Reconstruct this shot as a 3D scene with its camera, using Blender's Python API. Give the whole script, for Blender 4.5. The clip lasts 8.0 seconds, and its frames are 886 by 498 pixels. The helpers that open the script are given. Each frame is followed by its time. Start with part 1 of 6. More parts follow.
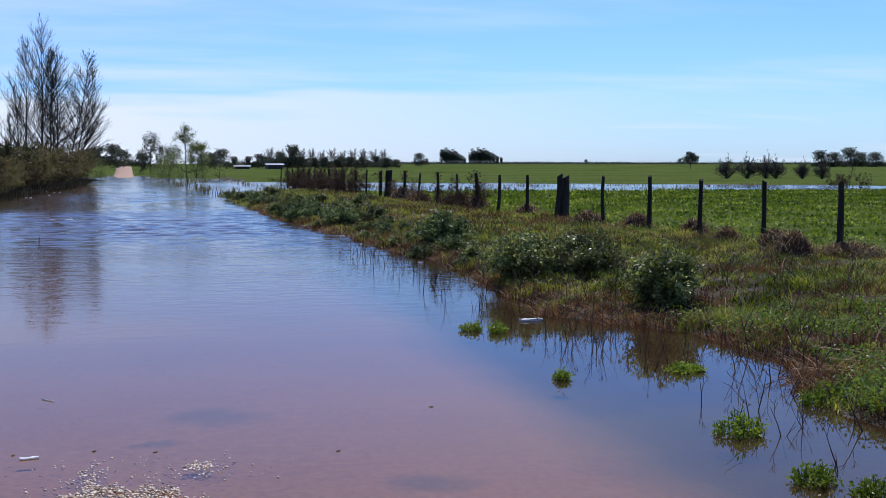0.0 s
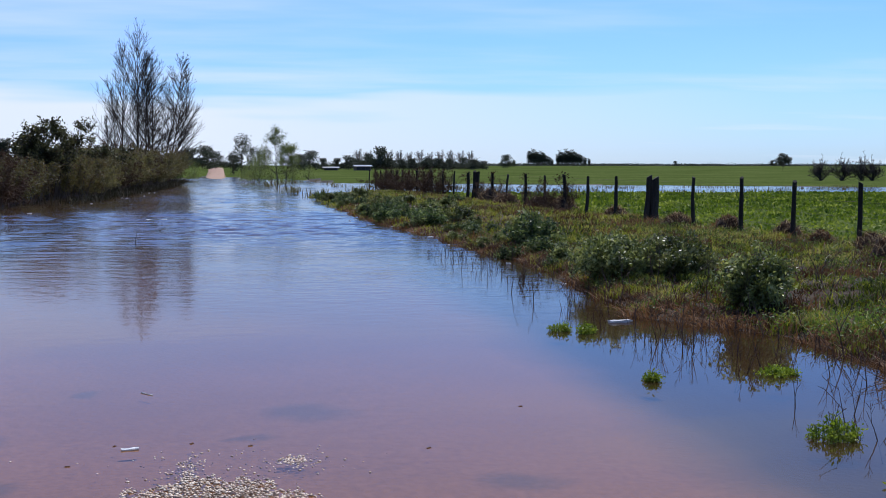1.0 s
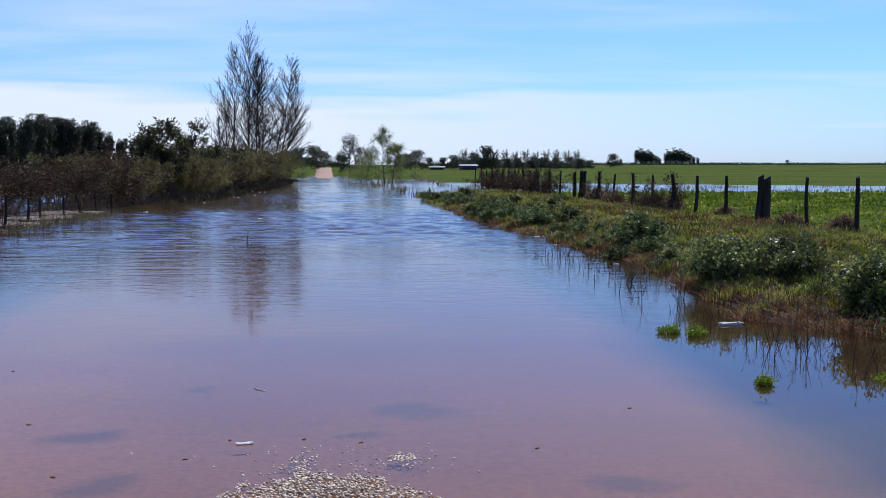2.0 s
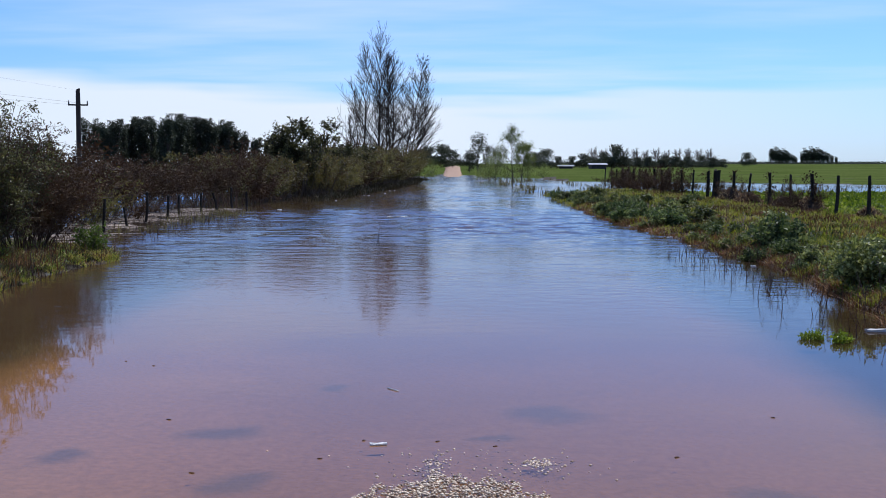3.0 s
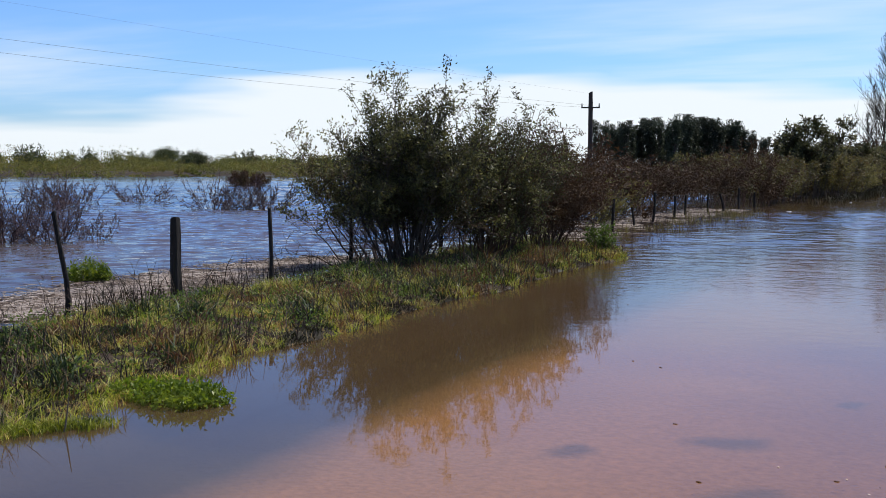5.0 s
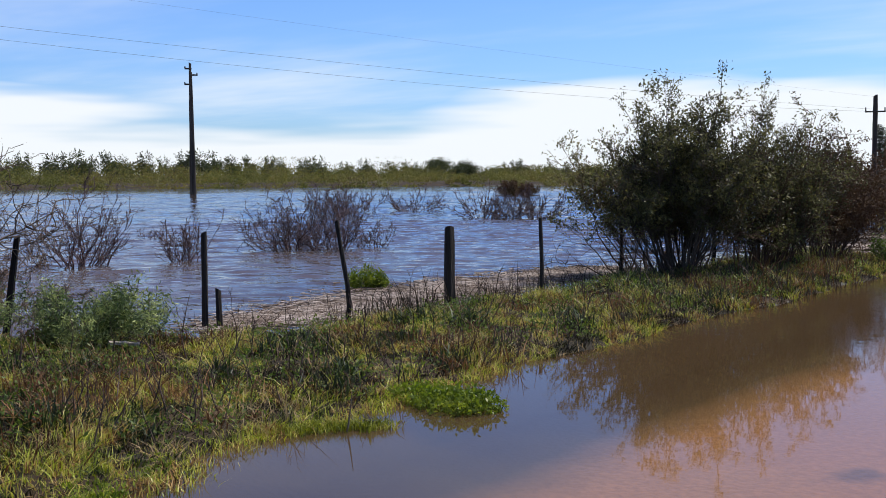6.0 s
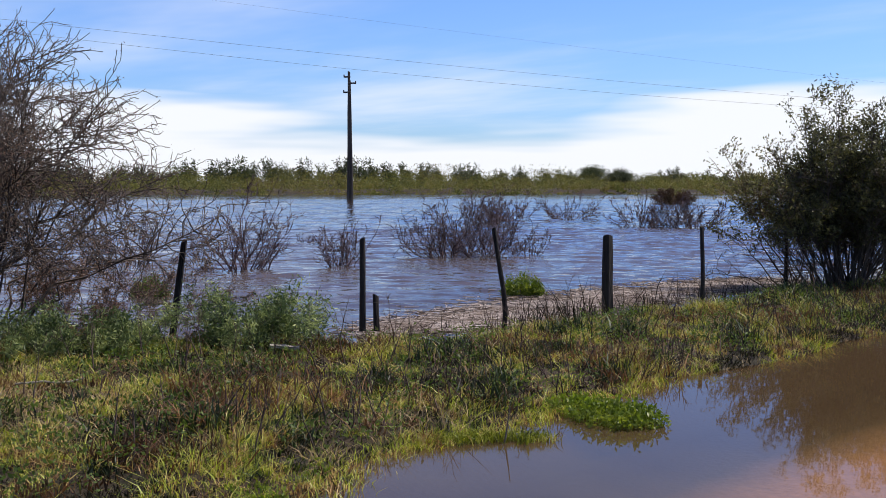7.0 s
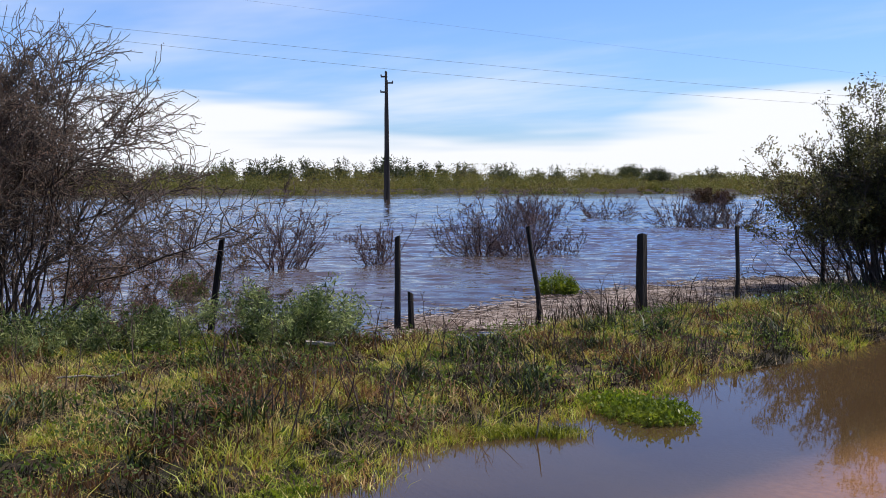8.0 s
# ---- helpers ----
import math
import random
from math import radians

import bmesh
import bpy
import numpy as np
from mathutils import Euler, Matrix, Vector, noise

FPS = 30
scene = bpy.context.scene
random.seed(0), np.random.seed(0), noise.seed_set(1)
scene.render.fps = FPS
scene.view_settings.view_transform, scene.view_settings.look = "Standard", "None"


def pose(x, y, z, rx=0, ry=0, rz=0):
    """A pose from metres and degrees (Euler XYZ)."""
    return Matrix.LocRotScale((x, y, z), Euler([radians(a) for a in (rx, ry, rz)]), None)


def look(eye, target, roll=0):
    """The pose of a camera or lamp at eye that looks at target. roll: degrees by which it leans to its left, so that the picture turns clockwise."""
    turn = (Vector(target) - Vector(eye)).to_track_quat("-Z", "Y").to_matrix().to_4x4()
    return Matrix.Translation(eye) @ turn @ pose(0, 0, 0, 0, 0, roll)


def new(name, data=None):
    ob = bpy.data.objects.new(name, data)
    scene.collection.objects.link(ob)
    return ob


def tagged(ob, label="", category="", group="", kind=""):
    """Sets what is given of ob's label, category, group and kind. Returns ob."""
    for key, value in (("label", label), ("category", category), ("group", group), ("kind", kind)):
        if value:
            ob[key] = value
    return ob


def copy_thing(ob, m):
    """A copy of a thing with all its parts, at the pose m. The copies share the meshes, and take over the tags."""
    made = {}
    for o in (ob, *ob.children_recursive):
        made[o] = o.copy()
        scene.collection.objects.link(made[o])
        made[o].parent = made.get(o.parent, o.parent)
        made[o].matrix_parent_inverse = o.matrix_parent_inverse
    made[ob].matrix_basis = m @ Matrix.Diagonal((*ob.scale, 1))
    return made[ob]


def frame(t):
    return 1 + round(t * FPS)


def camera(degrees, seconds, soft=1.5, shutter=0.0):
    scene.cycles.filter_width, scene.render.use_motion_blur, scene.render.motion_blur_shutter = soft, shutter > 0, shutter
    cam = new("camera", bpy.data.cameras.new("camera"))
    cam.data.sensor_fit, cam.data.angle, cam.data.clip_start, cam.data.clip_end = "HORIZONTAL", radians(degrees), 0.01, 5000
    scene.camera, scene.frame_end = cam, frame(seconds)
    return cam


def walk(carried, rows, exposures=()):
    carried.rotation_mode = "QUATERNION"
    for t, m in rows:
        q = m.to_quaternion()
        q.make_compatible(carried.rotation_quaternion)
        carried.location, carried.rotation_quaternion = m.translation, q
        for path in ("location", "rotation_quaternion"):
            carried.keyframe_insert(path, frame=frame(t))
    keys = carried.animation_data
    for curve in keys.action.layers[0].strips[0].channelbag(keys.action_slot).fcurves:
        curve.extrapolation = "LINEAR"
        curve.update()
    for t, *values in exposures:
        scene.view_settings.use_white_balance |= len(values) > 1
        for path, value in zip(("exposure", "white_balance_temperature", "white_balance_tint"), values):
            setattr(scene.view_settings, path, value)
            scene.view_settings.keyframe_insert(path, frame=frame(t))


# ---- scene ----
# camera: a phone held still, panned from the right bank over the flooded road to the left bank
cam = camera(41.7, 8.0, soft=0.6)
ROWS = [
    (0.0, 0.183, -0.108, 1.683, -12.98, 4.15, 0.11), (0.5, 0.169, -0.118, 1.677, -10.93, 4.11, 0.16),
    (1.0, 0.147, -0.152, 1.673, -8.71, 4.08, 0.15), (1.5, 0.125, -0.189, 1.674, -6.25, 4.07, 0.12),
    (2.8, 0.101, -0.092, 1.693, 1.39, 4.18, 0.12), (3.0, 0.067, -0.062, 1.687, 2.77, 4.20, 0.16),
    (3.5, 0.029, -0.036, 1.680, 7.42, 4.21, 0.21), (4.0, -0.000, 0.062, 1.670, 13.20, 4.18, -0.08),
    (4.5, -0.042, 0.118, 1.673, 20.08, 4.29, -0.11), (5.0, -0.024, 0.074, 1.695, 27.27, 4.23, -0.00),
    (5.2, -0.031, 0.073, 1.688, 30.23, 4.11, -0.25), (6.3, -0.101, 0.058, 1.706, 43.34, 3.61, -0.34),
    (6.5, -0.131, 0.092, 1.708, 44.99, 3.52, -0.31), (7.0, -0.191, 0.113, 1.701, 47.91, 3.34, -0.10),
    (7.5, -0.189, 0.118, 1.700, 49.66, 3.30, -0.13), (8.0, -0.092, 0.063, 1.693, 49.73, 3.36, -0.12)]
walk(cam, [(t, pose(x, y, z, 90 - tilt, 0, yaw) @ pose(0, 0, 0, 0, 0, roll)) for t, x, y, z, yaw, tilt, roll in ROWS],
     [(0.0, -0.03, 5950, 12), (1.7, -0.03, 5950, 12), (3.5, -0.03, 6050, 9), (4.6, 0.08, 6520, 7), (5.2, 0.12, 6640, 7), (6.5, 0.15, 6720, 11), (8.0, 0.19, 6800, 13)])

# ---- light ----
SUN_AZ, SUN_EL = radians(-22), radians(57)


def span(nt, src, lo, hi, a=0.0, b=1.0):
    r = nt.nodes.new("ShaderNodeMapRange")
    r.inputs["From Min"].default_value, r.inputs["From Max"].default_value = lo, hi
    r.inputs["To Min"].default_value, r.inputs["To Max"].default_value = a, b
    nt.links.new(src, r.inputs[0])
    return r.outputs[0]


def make_world():
    w = bpy.data.worlds.new("sky")
    scene.world = w
    w.use_nodes = True
    nt = w.node_tree
    nt.nodes.clear()
    n, link = nt.nodes.new, nt.links.new
    out, bg, sky = n("ShaderNodeOutputWorld"), n("ShaderNodeBackground"), n("ShaderNodeTexSky")
    sky.sky_type, sky.sun_disc = "NISHITA", False
    sky.sun_elevation, sky.sun_rotation = SUN_EL, -SUN_AZ % (2 * math.pi)
    sky.air_density, sky.dust_density, sky.ozone_density = 1.0, 0.4, 2.0
    co, sep = n("ShaderNodeTexCoord"), n("ShaderNodeSeparateXYZ")
    link(co.outputs["Generated"], sep.inputs[0])
    up = n("ShaderNodeMath")
    up.operation = "ADD"
    link(sep.outputs[2], up.inputs[0])
    up.inputs[1].default_value = 0.05
    comb = n("ShaderNodeCombineXYZ")
    for i in (0, 1):
        d = n("ShaderNodeMath")
        d.operation = "DIVIDE"
        link(sep.outputs[i], d.inputs[0])
        link(up.outputs[0], d.inputs[1])
        link(d.outputs[0], comb.inputs[i])
    mp = n("ShaderNodeMapping")
    mp.inputs["Scale"].default_value = (0.28, 0.55, 1)
    mp.inputs["Rotation"].default_value = (0, 0, 0.5)
    mp.inputs["Location"].default_value = CLOUD_SHIFT
    link(comb.outputs[0], mp.inputs[0])
    noi = n("ShaderNodeTexNoise")
    noi.inputs["Scale"].default_value = 0.9
    noi.inputs["Detail"].default_value = 5
    noi.inputs["Roughness"].default_value = 0.52
    link(mp.outputs[0], noi.inputs["Vector"])
    ramp = n("ShaderNodeMapRange")
    ramp.interpolation_type = "SMOOTHSTEP"
    ramp.inputs["From Min"].default_value, ramp.inputs["From Max"].default_value = 0.44, 0.78
    ramp.inputs["To Max"].default_value = 0.6
    link(noi.outputs[0], ramp.inputs[0])
    # a bank of thin high cloud low over the horizon
    low = n("ShaderNodeMapRange")
    low.interpolation_type = "SMOOTHSTEP"
    low.inputs["From Min"].default_value, low.inputs["From Max"].default_value = 0.077, 0.050
    low.inputs["To Max"].default_value = 0.93
    wob = n("ShaderNodeTexNoise")
    wob.inputs["Scale"].default_value = 3.2
    wob.inputs["Detail"].default_value = 4
    stretch = n("ShaderNodeMapping")
    stretch.inputs["Scale"].default_value = (0.5, 0.5, 5)
    stretch.inputs["Location"].default_value = BAND_SHIFT
    link(co.outputs["Generated"], stretch.inputs[0])
    link(stretch.outputs[0], wob.inputs["Vector"])
    mul = n("ShaderNodeMath")
    mul.operation = "MULTIPLY_ADD"
    link(wob.outputs[0], mul.inputs[0])
    mul.inputs[1].default_value = 0.20
    mul.inputs[2].default_value = -0.085
    lift = n("ShaderNodeMath")
    lift.operation = "ADD"
    link(sep.outputs[2], lift.inputs[0])
    link(mul.outputs[0], lift.inputs[1])
    link(lift.outputs[0], low.inputs[0])
    most = n("ShaderNodeMath")
    most.operation = "MAXIMUM"
    link(ramp.outputs[0], most.inputs[0])
    thin = n("ShaderNodeMath")
    thin.operation = "MULTIPLY"
    link(low.outputs[0], thin.inputs[0])
    link(span(nt, sep.outputs[0], 0.42, -0.05, 0.12, 1.0), thin.inputs[1])
    link(thin.outputs[0], most.inputs[1])
    mix = n("ShaderNodeMixRGB")
    link(most.outputs[0], mix.inputs[0])
    tint = n("ShaderNodeMixRGB")
    tint.blend_type = "MULTIPLY"
    tint.inputs[0].default_value = 1
    tint.inputs[2].default_value = SKY_TINT
    link(sky.outputs[0], tint.inputs[1])
    link(tint.outputs[0], mix.inputs[1])
    mix.inputs[2].default_value = CLOUD
    link(mix.outputs[0], bg.inputs[0])
    bg.inputs[1].default_value = SKY_POWER
    link(bg.outputs[0], out.inputs[0])


SKY_POWER, CLOUD, SKY_TINT = 0.118, (7.2, 7.6, 8.2, 1), (0.54, 0.78, 1.27, 1)
CLOUD_SHIFT, BAND_SHIFT = (0.4, 0.2, 0), (0.7, 0.0, 0.0)
make_world()
sun = new("sun", bpy.data.lights.new("sun", "SUN"))
sun.data.energy, sun.data.angle, sun.data.color = 5.0, radians(0.6), (1.0, 0.95, 0.87)
sun.matrix_world = look((-math.sin(SUN_AZ) * math.cos(SUN_EL) * 90, math.cos(SUN_AZ) * math.cos(SUN_EL) * 90, math.sin(SUN_EL) * 90), (0, 0, 0))


# ---- materials ----
def base_nodes(name):
    m = bpy.data.materials.new(name)
    m.use_nodes = True
    nt = m.node_tree
    nt.nodes.clear()
    return m, nt, nt.nodes.new, nt.links.new


def noise_of(nt, scale, detail=4, stretch=None):
    n, link = nt.nodes.new, nt.links.new
    co, tex = n("ShaderNodeTexCoord"), n("ShaderNodeTexNoise")
    tex.inputs["Scale"].default_value, tex.inputs["Detail"].default_value = scale, detail
    if stretch:
        mp = n("ShaderNodeMapping")
        mp.inputs["Scale"].default_value = stretch
        link(co.outputs["Object"], mp.inputs[0])
        link(mp.outputs[0], tex.inputs["Vector"])
    else:
        link(co.outputs["Object"], tex.inputs["Vector"])
    return tex


def blend(nt, fac, a, b, mode="MIX"):
    m = nt.nodes.new("ShaderNodeMixRGB")
    m.blend_type = mode
    for i, v in enumerate((fac, a, b)):
        if isinstance(v, (int, float)):
            m.inputs[i].default_value = v
        elif isinstance(v, tuple):
            m.inputs[i].default_value = (*v, 1)
        else:
            nt.links.new(v, m.inputs[i])
    return m.outputs[0]


def surface(name, c1, c2, scale=4.0, rough=0.8, bump=0.3, stretch=None, fine=9.0, spread=0.35, metal=0.0, gloss=0.25):
    """Two tones in broad patches, a finer grain over them and a tone of its own for each object."""
    m, nt, n, link = base_nodes(name)
    out, p = n("ShaderNodeOutputMaterial"), n("ShaderNodeBsdfPrincipled")
    a, b = noise_of(nt, scale, 5, stretch), noise_of(nt, scale * fine, 3, stretch)
    col = blend(nt, span(nt, a.outputs[0], 0.35, 0.65), c1, c2)
    col = blend(nt, 1.0, col, blend(nt, span(nt, b.outputs[0], 0.3, 0.7), (1 - spread,) * 3, (1.0,) * 3), "MULTIPLY")
    info = n("ShaderNodeObjectInfo")
    hsv = n("ShaderNodeHueSaturation")
    link(col, hsv.inputs["Color"])
    link(span(nt, info.outputs["Random"], 0, 1, 0.8, 1.15), hsv.inputs["Value"])
    link(hsv.outputs[0], p.inputs["Base Color"])
    p.inputs["Roughness"].default_value, p.inputs["Metallic"].default_value = rough, metal
    p.inputs["Specular IOR Level"].default_value = gloss
    bp = n("ShaderNodeBump")
    bp.inputs["Strength"].default_value, bp.inputs["Distance"].default_value = bump, 0.02
    link(b.outputs[0], bp.inputs["Height"])
    link(bp.outputs[0], p.inputs["Normal"])
    link(p.outputs[0], out.inputs[0])
    return m


def foliage(name, tones, through_light=0.35, rough=0.55, patch=1.2, value=(0.7, 1.25), gloss=0.18, clump=0.5):
    """Leaves or blades: each its own tone, patches of tone over the plant, some light let through."""
    m, nt, n, link = base_nodes(name)
    out, p, tr, mx = n("ShaderNodeOutputMaterial"), n("ShaderNodeBsdfPrincipled"), n("ShaderNodeBsdfTranslucent"), n("ShaderNodeMixShader")
    geo = n("ShaderNodeNewGeometry")
    ramp = n("ShaderNodeValToRGB")
    ramp.color_ramp.interpolation = "LINEAR"
    el = ramp.color_ramp.elements
    while len(el) < len(tones):
        el.new(0.5)
    for i, c in enumerate(tones):
        el[i].position, el[i].color = i / max(1, len(tones) - 1), (*c, 1)
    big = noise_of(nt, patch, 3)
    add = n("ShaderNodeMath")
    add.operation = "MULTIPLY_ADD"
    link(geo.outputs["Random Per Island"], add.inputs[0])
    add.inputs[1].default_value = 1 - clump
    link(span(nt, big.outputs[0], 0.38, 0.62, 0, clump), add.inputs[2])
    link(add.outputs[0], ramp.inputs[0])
    hsv = n("ShaderNodeHueSaturation")
    link(ramp.outputs[0], hsv.inputs["Color"])
    info = n("ShaderNodeObjectInfo")
    link(span(nt, info.outputs["Random"], 0, 1, *value), hsv.inputs["Value"])
    link(hsv.outputs[0], p.inputs["Base Color"])
    p.inputs["Roughness"].default_value = rough
    p.inputs["Specular IOR Level"].default_value = gloss
    bright = n("ShaderNodeHueSaturation")
    bright.inputs["Value"].default_value = 1.3
    bright.inputs["Saturation"].default_value = 1.1
    link(hsv.outputs[0], bright.inputs["Color"])
    link(bright.outputs[0], tr.inputs[0])
    mx.inputs[0].default_value = through_light
    link(p.outputs[0], mx.inputs[1])
    link(tr.outputs[0], mx.inputs[2])
    link(mx.outputs[0], out.inputs[0])
    return m


def ground_material():
    """Pinkish road clay along the road, dark ditch mud beside it."""
    m, nt, n, link = base_nodes("ground_soil")
    out, p = n("ShaderNodeOutputMaterial"), n("ShaderNodeBsdfPrincipled")
    co, sep = n("ShaderNodeTexCoord"), n("ShaderNodeSeparateXYZ")
    link(co.outputs["Object"], sep.inputs[0])
    s = n("ShaderNodeMath")
    s.operation = "MULTIPLY_ADD"
    link(sep.outputs[1], s.inputs[0])
    s.inputs[1].default_value = ROAD_SLANT
    link(sep.outputs[0], s.inputs[2])
    wob = noise_of(nt, 0.5, 4)
    s2 = n("ShaderNodeMath")
    s2.operation = "MULTIPLY_ADD"
    link(wob.outputs[0], s2.inputs[0])
    s2.inputs[1].default_value = 0.9
    link(s.outputs[0], s2.inputs[2])
    off = n("ShaderNodeMath")
    off.operation = "SUBTRACT"
    link(s2.outputs[0], off.inputs[0])
    off.inputs[1].default_value = ROAD_MID + 0.45
    ab = n("ShaderNodeMath")
    ab.operation = "ABSOLUTE"
    link(off.outputs[0], ab.inputs[0])
    edge = span(nt, ab.outputs[0], ROAD_HALF - 0.45, ROAD_HALF + 0.25)
    a, b = noise_of(nt, 0.45, 5), noise_of(nt, 22, 4)
    clay = blend(nt, span(nt, a.outputs[0], 0.35, 0.7), (0.44, 0.262, 0.16), (0.36, 0.21, 0.125))
    pale = blend(nt, span(nt, a.outputs[0], 0.35, 0.7), (0.66, 0.43, 0.28), (0.56, 0.36, 0.23))
    clay = blend(nt, span(nt, s2.outputs[0], -0.3, -1.9), clay, pale)
    mud = blend(nt, span(nt, a.outputs[0], 0.35, 0.7), (0.055, 0.055, 0.046), (0.08, 0.072, 0.055))
    # dark silt lying in the hollows of the road
    warp = noise_of(nt, 1.6, 3)
    shift = n("ShaderNodeVectorMath")
    shift.operation = "MULTIPLY_ADD"
    link(warp.outputs["Color"], shift.inputs[0])
    shift.inputs[1].default_value = (0.7, 0.7, 0)
    link(co.outputs["Object"], shift.inputs[2])
    silt = 0.0
    for x, y, rx, ry in SILT:
        mp, ln = n("ShaderNodeMapping"), n("ShaderNodeVectorMath")
        mp.vector_type, ln.operation = "TEXTURE", "LENGTH"
        mp.inputs["Location"].default_value, mp.inputs["Scale"].default_value = (x + 0.35, y + 0.35, 0), (rx, ry, 9)
        link(shift.outputs[0], mp.inputs[0])
        link(mp.outputs[0], ln.inputs[0])
        top = n("ShaderNodeMath")
        top.operation = "MAXIMUM"
        link(span(nt, ln.outputs["Value"], 1.4, 0.25, 0, 0.9), top.inputs[0])
        if silt:
            link(silt, top.inputs[1])
        silt = top.outputs[0]
    clay = blend(nt, silt, clay, (0.13, 0.11, 0.10))
    col = blend(nt, edge, clay, mud)
    col = blend(nt, 1.0, col, blend(nt, span(nt, b.outputs[0], 0.3, 0.7), (0.72,) * 3, (1.0,) * 3), "MULTIPLY")
    link(col, p.inputs["Base Color"])
    p.inputs["Roughness"].default_value = 0.85
    bp = n("ShaderNodeBump")
    bp.inputs["Strength"].default_value, bp.inputs["Distance"].default_value = 0.5, 0.02
    link(b.outputs[0], bp.inputs["Height"])
    link(bp.outputs[0], p.inputs["Normal"])
    link(p.outputs[0], out.inputs[0])
    return m


def water_material():
    """Clear film with a little suspended clay; ripples from the wind, calm in the lee of the banks."""
    m, nt, n, link = base_nodes("flood_water")
    out, gl, tp, df = n("ShaderNodeOutputMaterial"), n("ShaderNodeBsdfGlossy"), n("ShaderNodeBsdfTransparent"), n("ShaderNodeBsdfDiffuse")
    fr, mx, body = n("ShaderNodeFresnel"), n("ShaderNodeMixShader"), n("ShaderNodeMixShader")
    tp.inputs[0].default_value = (0.86, 0.74, 0.62, 1)
    body.inputs[0].default_value = 0.06
    link(tp.outputs[0], body.inputs[1])
    link(df.outputs[0], body.inputs[2])
    fr.inputs["IOR"].default_value = 1.333
    swell = noise_of(nt, 1.0, 3, (0.95, 1.5, 1))
    ripple = noise_of(nt, 1.0, 4, (3.0, 5.5, 1))
    gust = noise_of(nt, 1.0, 3, (0.05, 0.11, 1))
    co, sep = n("ShaderNodeTexCoord"), n("ShaderNodeSeparateXYZ")
    link(co.outputs["Object"], sep.inputs[0])
    ln = n("ShaderNodeVectorMath")
    ln.operation = "LENGTH"
    link(co.outputs["Object"], ln.inputs[0])
    calm = span(nt, ln.outputs["Value"], 11.0, 24.0, 0.03, 1.0)
    left = span(nt, sep.outputs[0], -10.0, -12.0, 0.0, 0.4)
    wind = n("ShaderNodeMath")
    wind.operation = "MAXIMUM"
    link(calm, wind.inputs[0])
    link(left, wind.inputs[1])
    mod = n("ShaderNodeMath")
    mod.operation = "MULTIPLY"
    link(wind.outputs[0], mod.inputs[0])
    link(span(nt, gust.outputs[0], 0.35, 0.6, 0.35, 1.0), mod.inputs[1])
    link(span(nt, ln.outputs["Value"], 14.0, 55.0, 0.02, 0.075), gl.inputs["Roughness"])
    b1, b2 = n("ShaderNodeBump"), n("ShaderNodeBump")
    for bp, tex, dist in ((b1, swell, 0.012), (b2, ripple, 0.020)):
        bp.inputs["Distance"].default_value = dist
        link(mod.outputs[0], bp.inputs["Strength"])
        link(tex.outputs[0], bp.inputs["Height"])
    # shallow over the road near the dry gravel, deep and dark elsewhere
    s = n("ShaderNodeMath")
    s.operation = "MULTIPLY_ADD"
    link(sep.outputs[1], s.inputs[0])
    s.inputs[1].default_value, s.inputs[2].default_value = ROAD_SLANT, -ROAD_MID
    across = n("ShaderNodeMath")
    across.operation = "ADD"
    link(s.outputs[0], across.inputs[0])
    link(sep.outputs[0], across.inputs[1])
    ab = n("ShaderNodeMath")
    ab.operation = "ABSOLUTE"
    link(across.outputs[0], ab.inputs[0])
    deep = n("ShaderNodeMath")
    deep.operation = "MAXIMUM"
    link(span(nt, ab.outputs[0], 3.4, 4.1), deep.inputs[0])
    link(span(nt, sep.outputs[1], 9.0, 26.0), deep.inputs[1])
    silted = n("ShaderNodeMath")
    silted.operation = "MAXIMUM"
    link(span(nt, sep.outputs[0], -11.0, -14.0, 0.05, 0.27), silted.inputs[0])
    link(span(nt, sep.outputs[1], 9.0, 26.0, 0.05, 0.15), silted.inputs[1])
    ditch = n("ShaderNodeMath")
    ditch.operation = "MAXIMUM"
    link(silted.outputs[0], ditch.inputs[0])
    sides = n("ShaderNodeMath")
    sides.operation = "MAXIMUM"
    link(span(nt, across.outputs[0], 3.0, 4.2, 0.05, 0.09), sides.inputs[0])
    link(span(nt, across.outputs[0], -1.5, -4.5, 0.05, 0.20), sides.inputs[1])
    link(sides.outputs[0], ditch.inputs[1])
    link(ditch.outputs[0], body.inputs[0])
    link(blend(nt, span(nt, sep.outputs[0], -8.5, -11.0), (0.27, 0.175, 0.09), (0.30, 0.235, 0.22)), df.inputs[0])
    link(blend(nt, deep.outputs[0], (0.86, 0.71, 0.52), (0.42, 0.32, 0.22)), tp.inputs[0])
    link(b1.outputs[0], b2.inputs["Normal"])
    link(b2.outputs[0], gl.inputs["Normal"])
    link(b2.outputs[0], fr.inputs["Normal"])
    link(fr.outputs[0], mx.inputs[0])
    link(body.outputs[0], mx.inputs[1])
    link(gl.outputs[0], mx.inputs[2])
    link(mx.outputs[0], out.inputs[0])
    return m


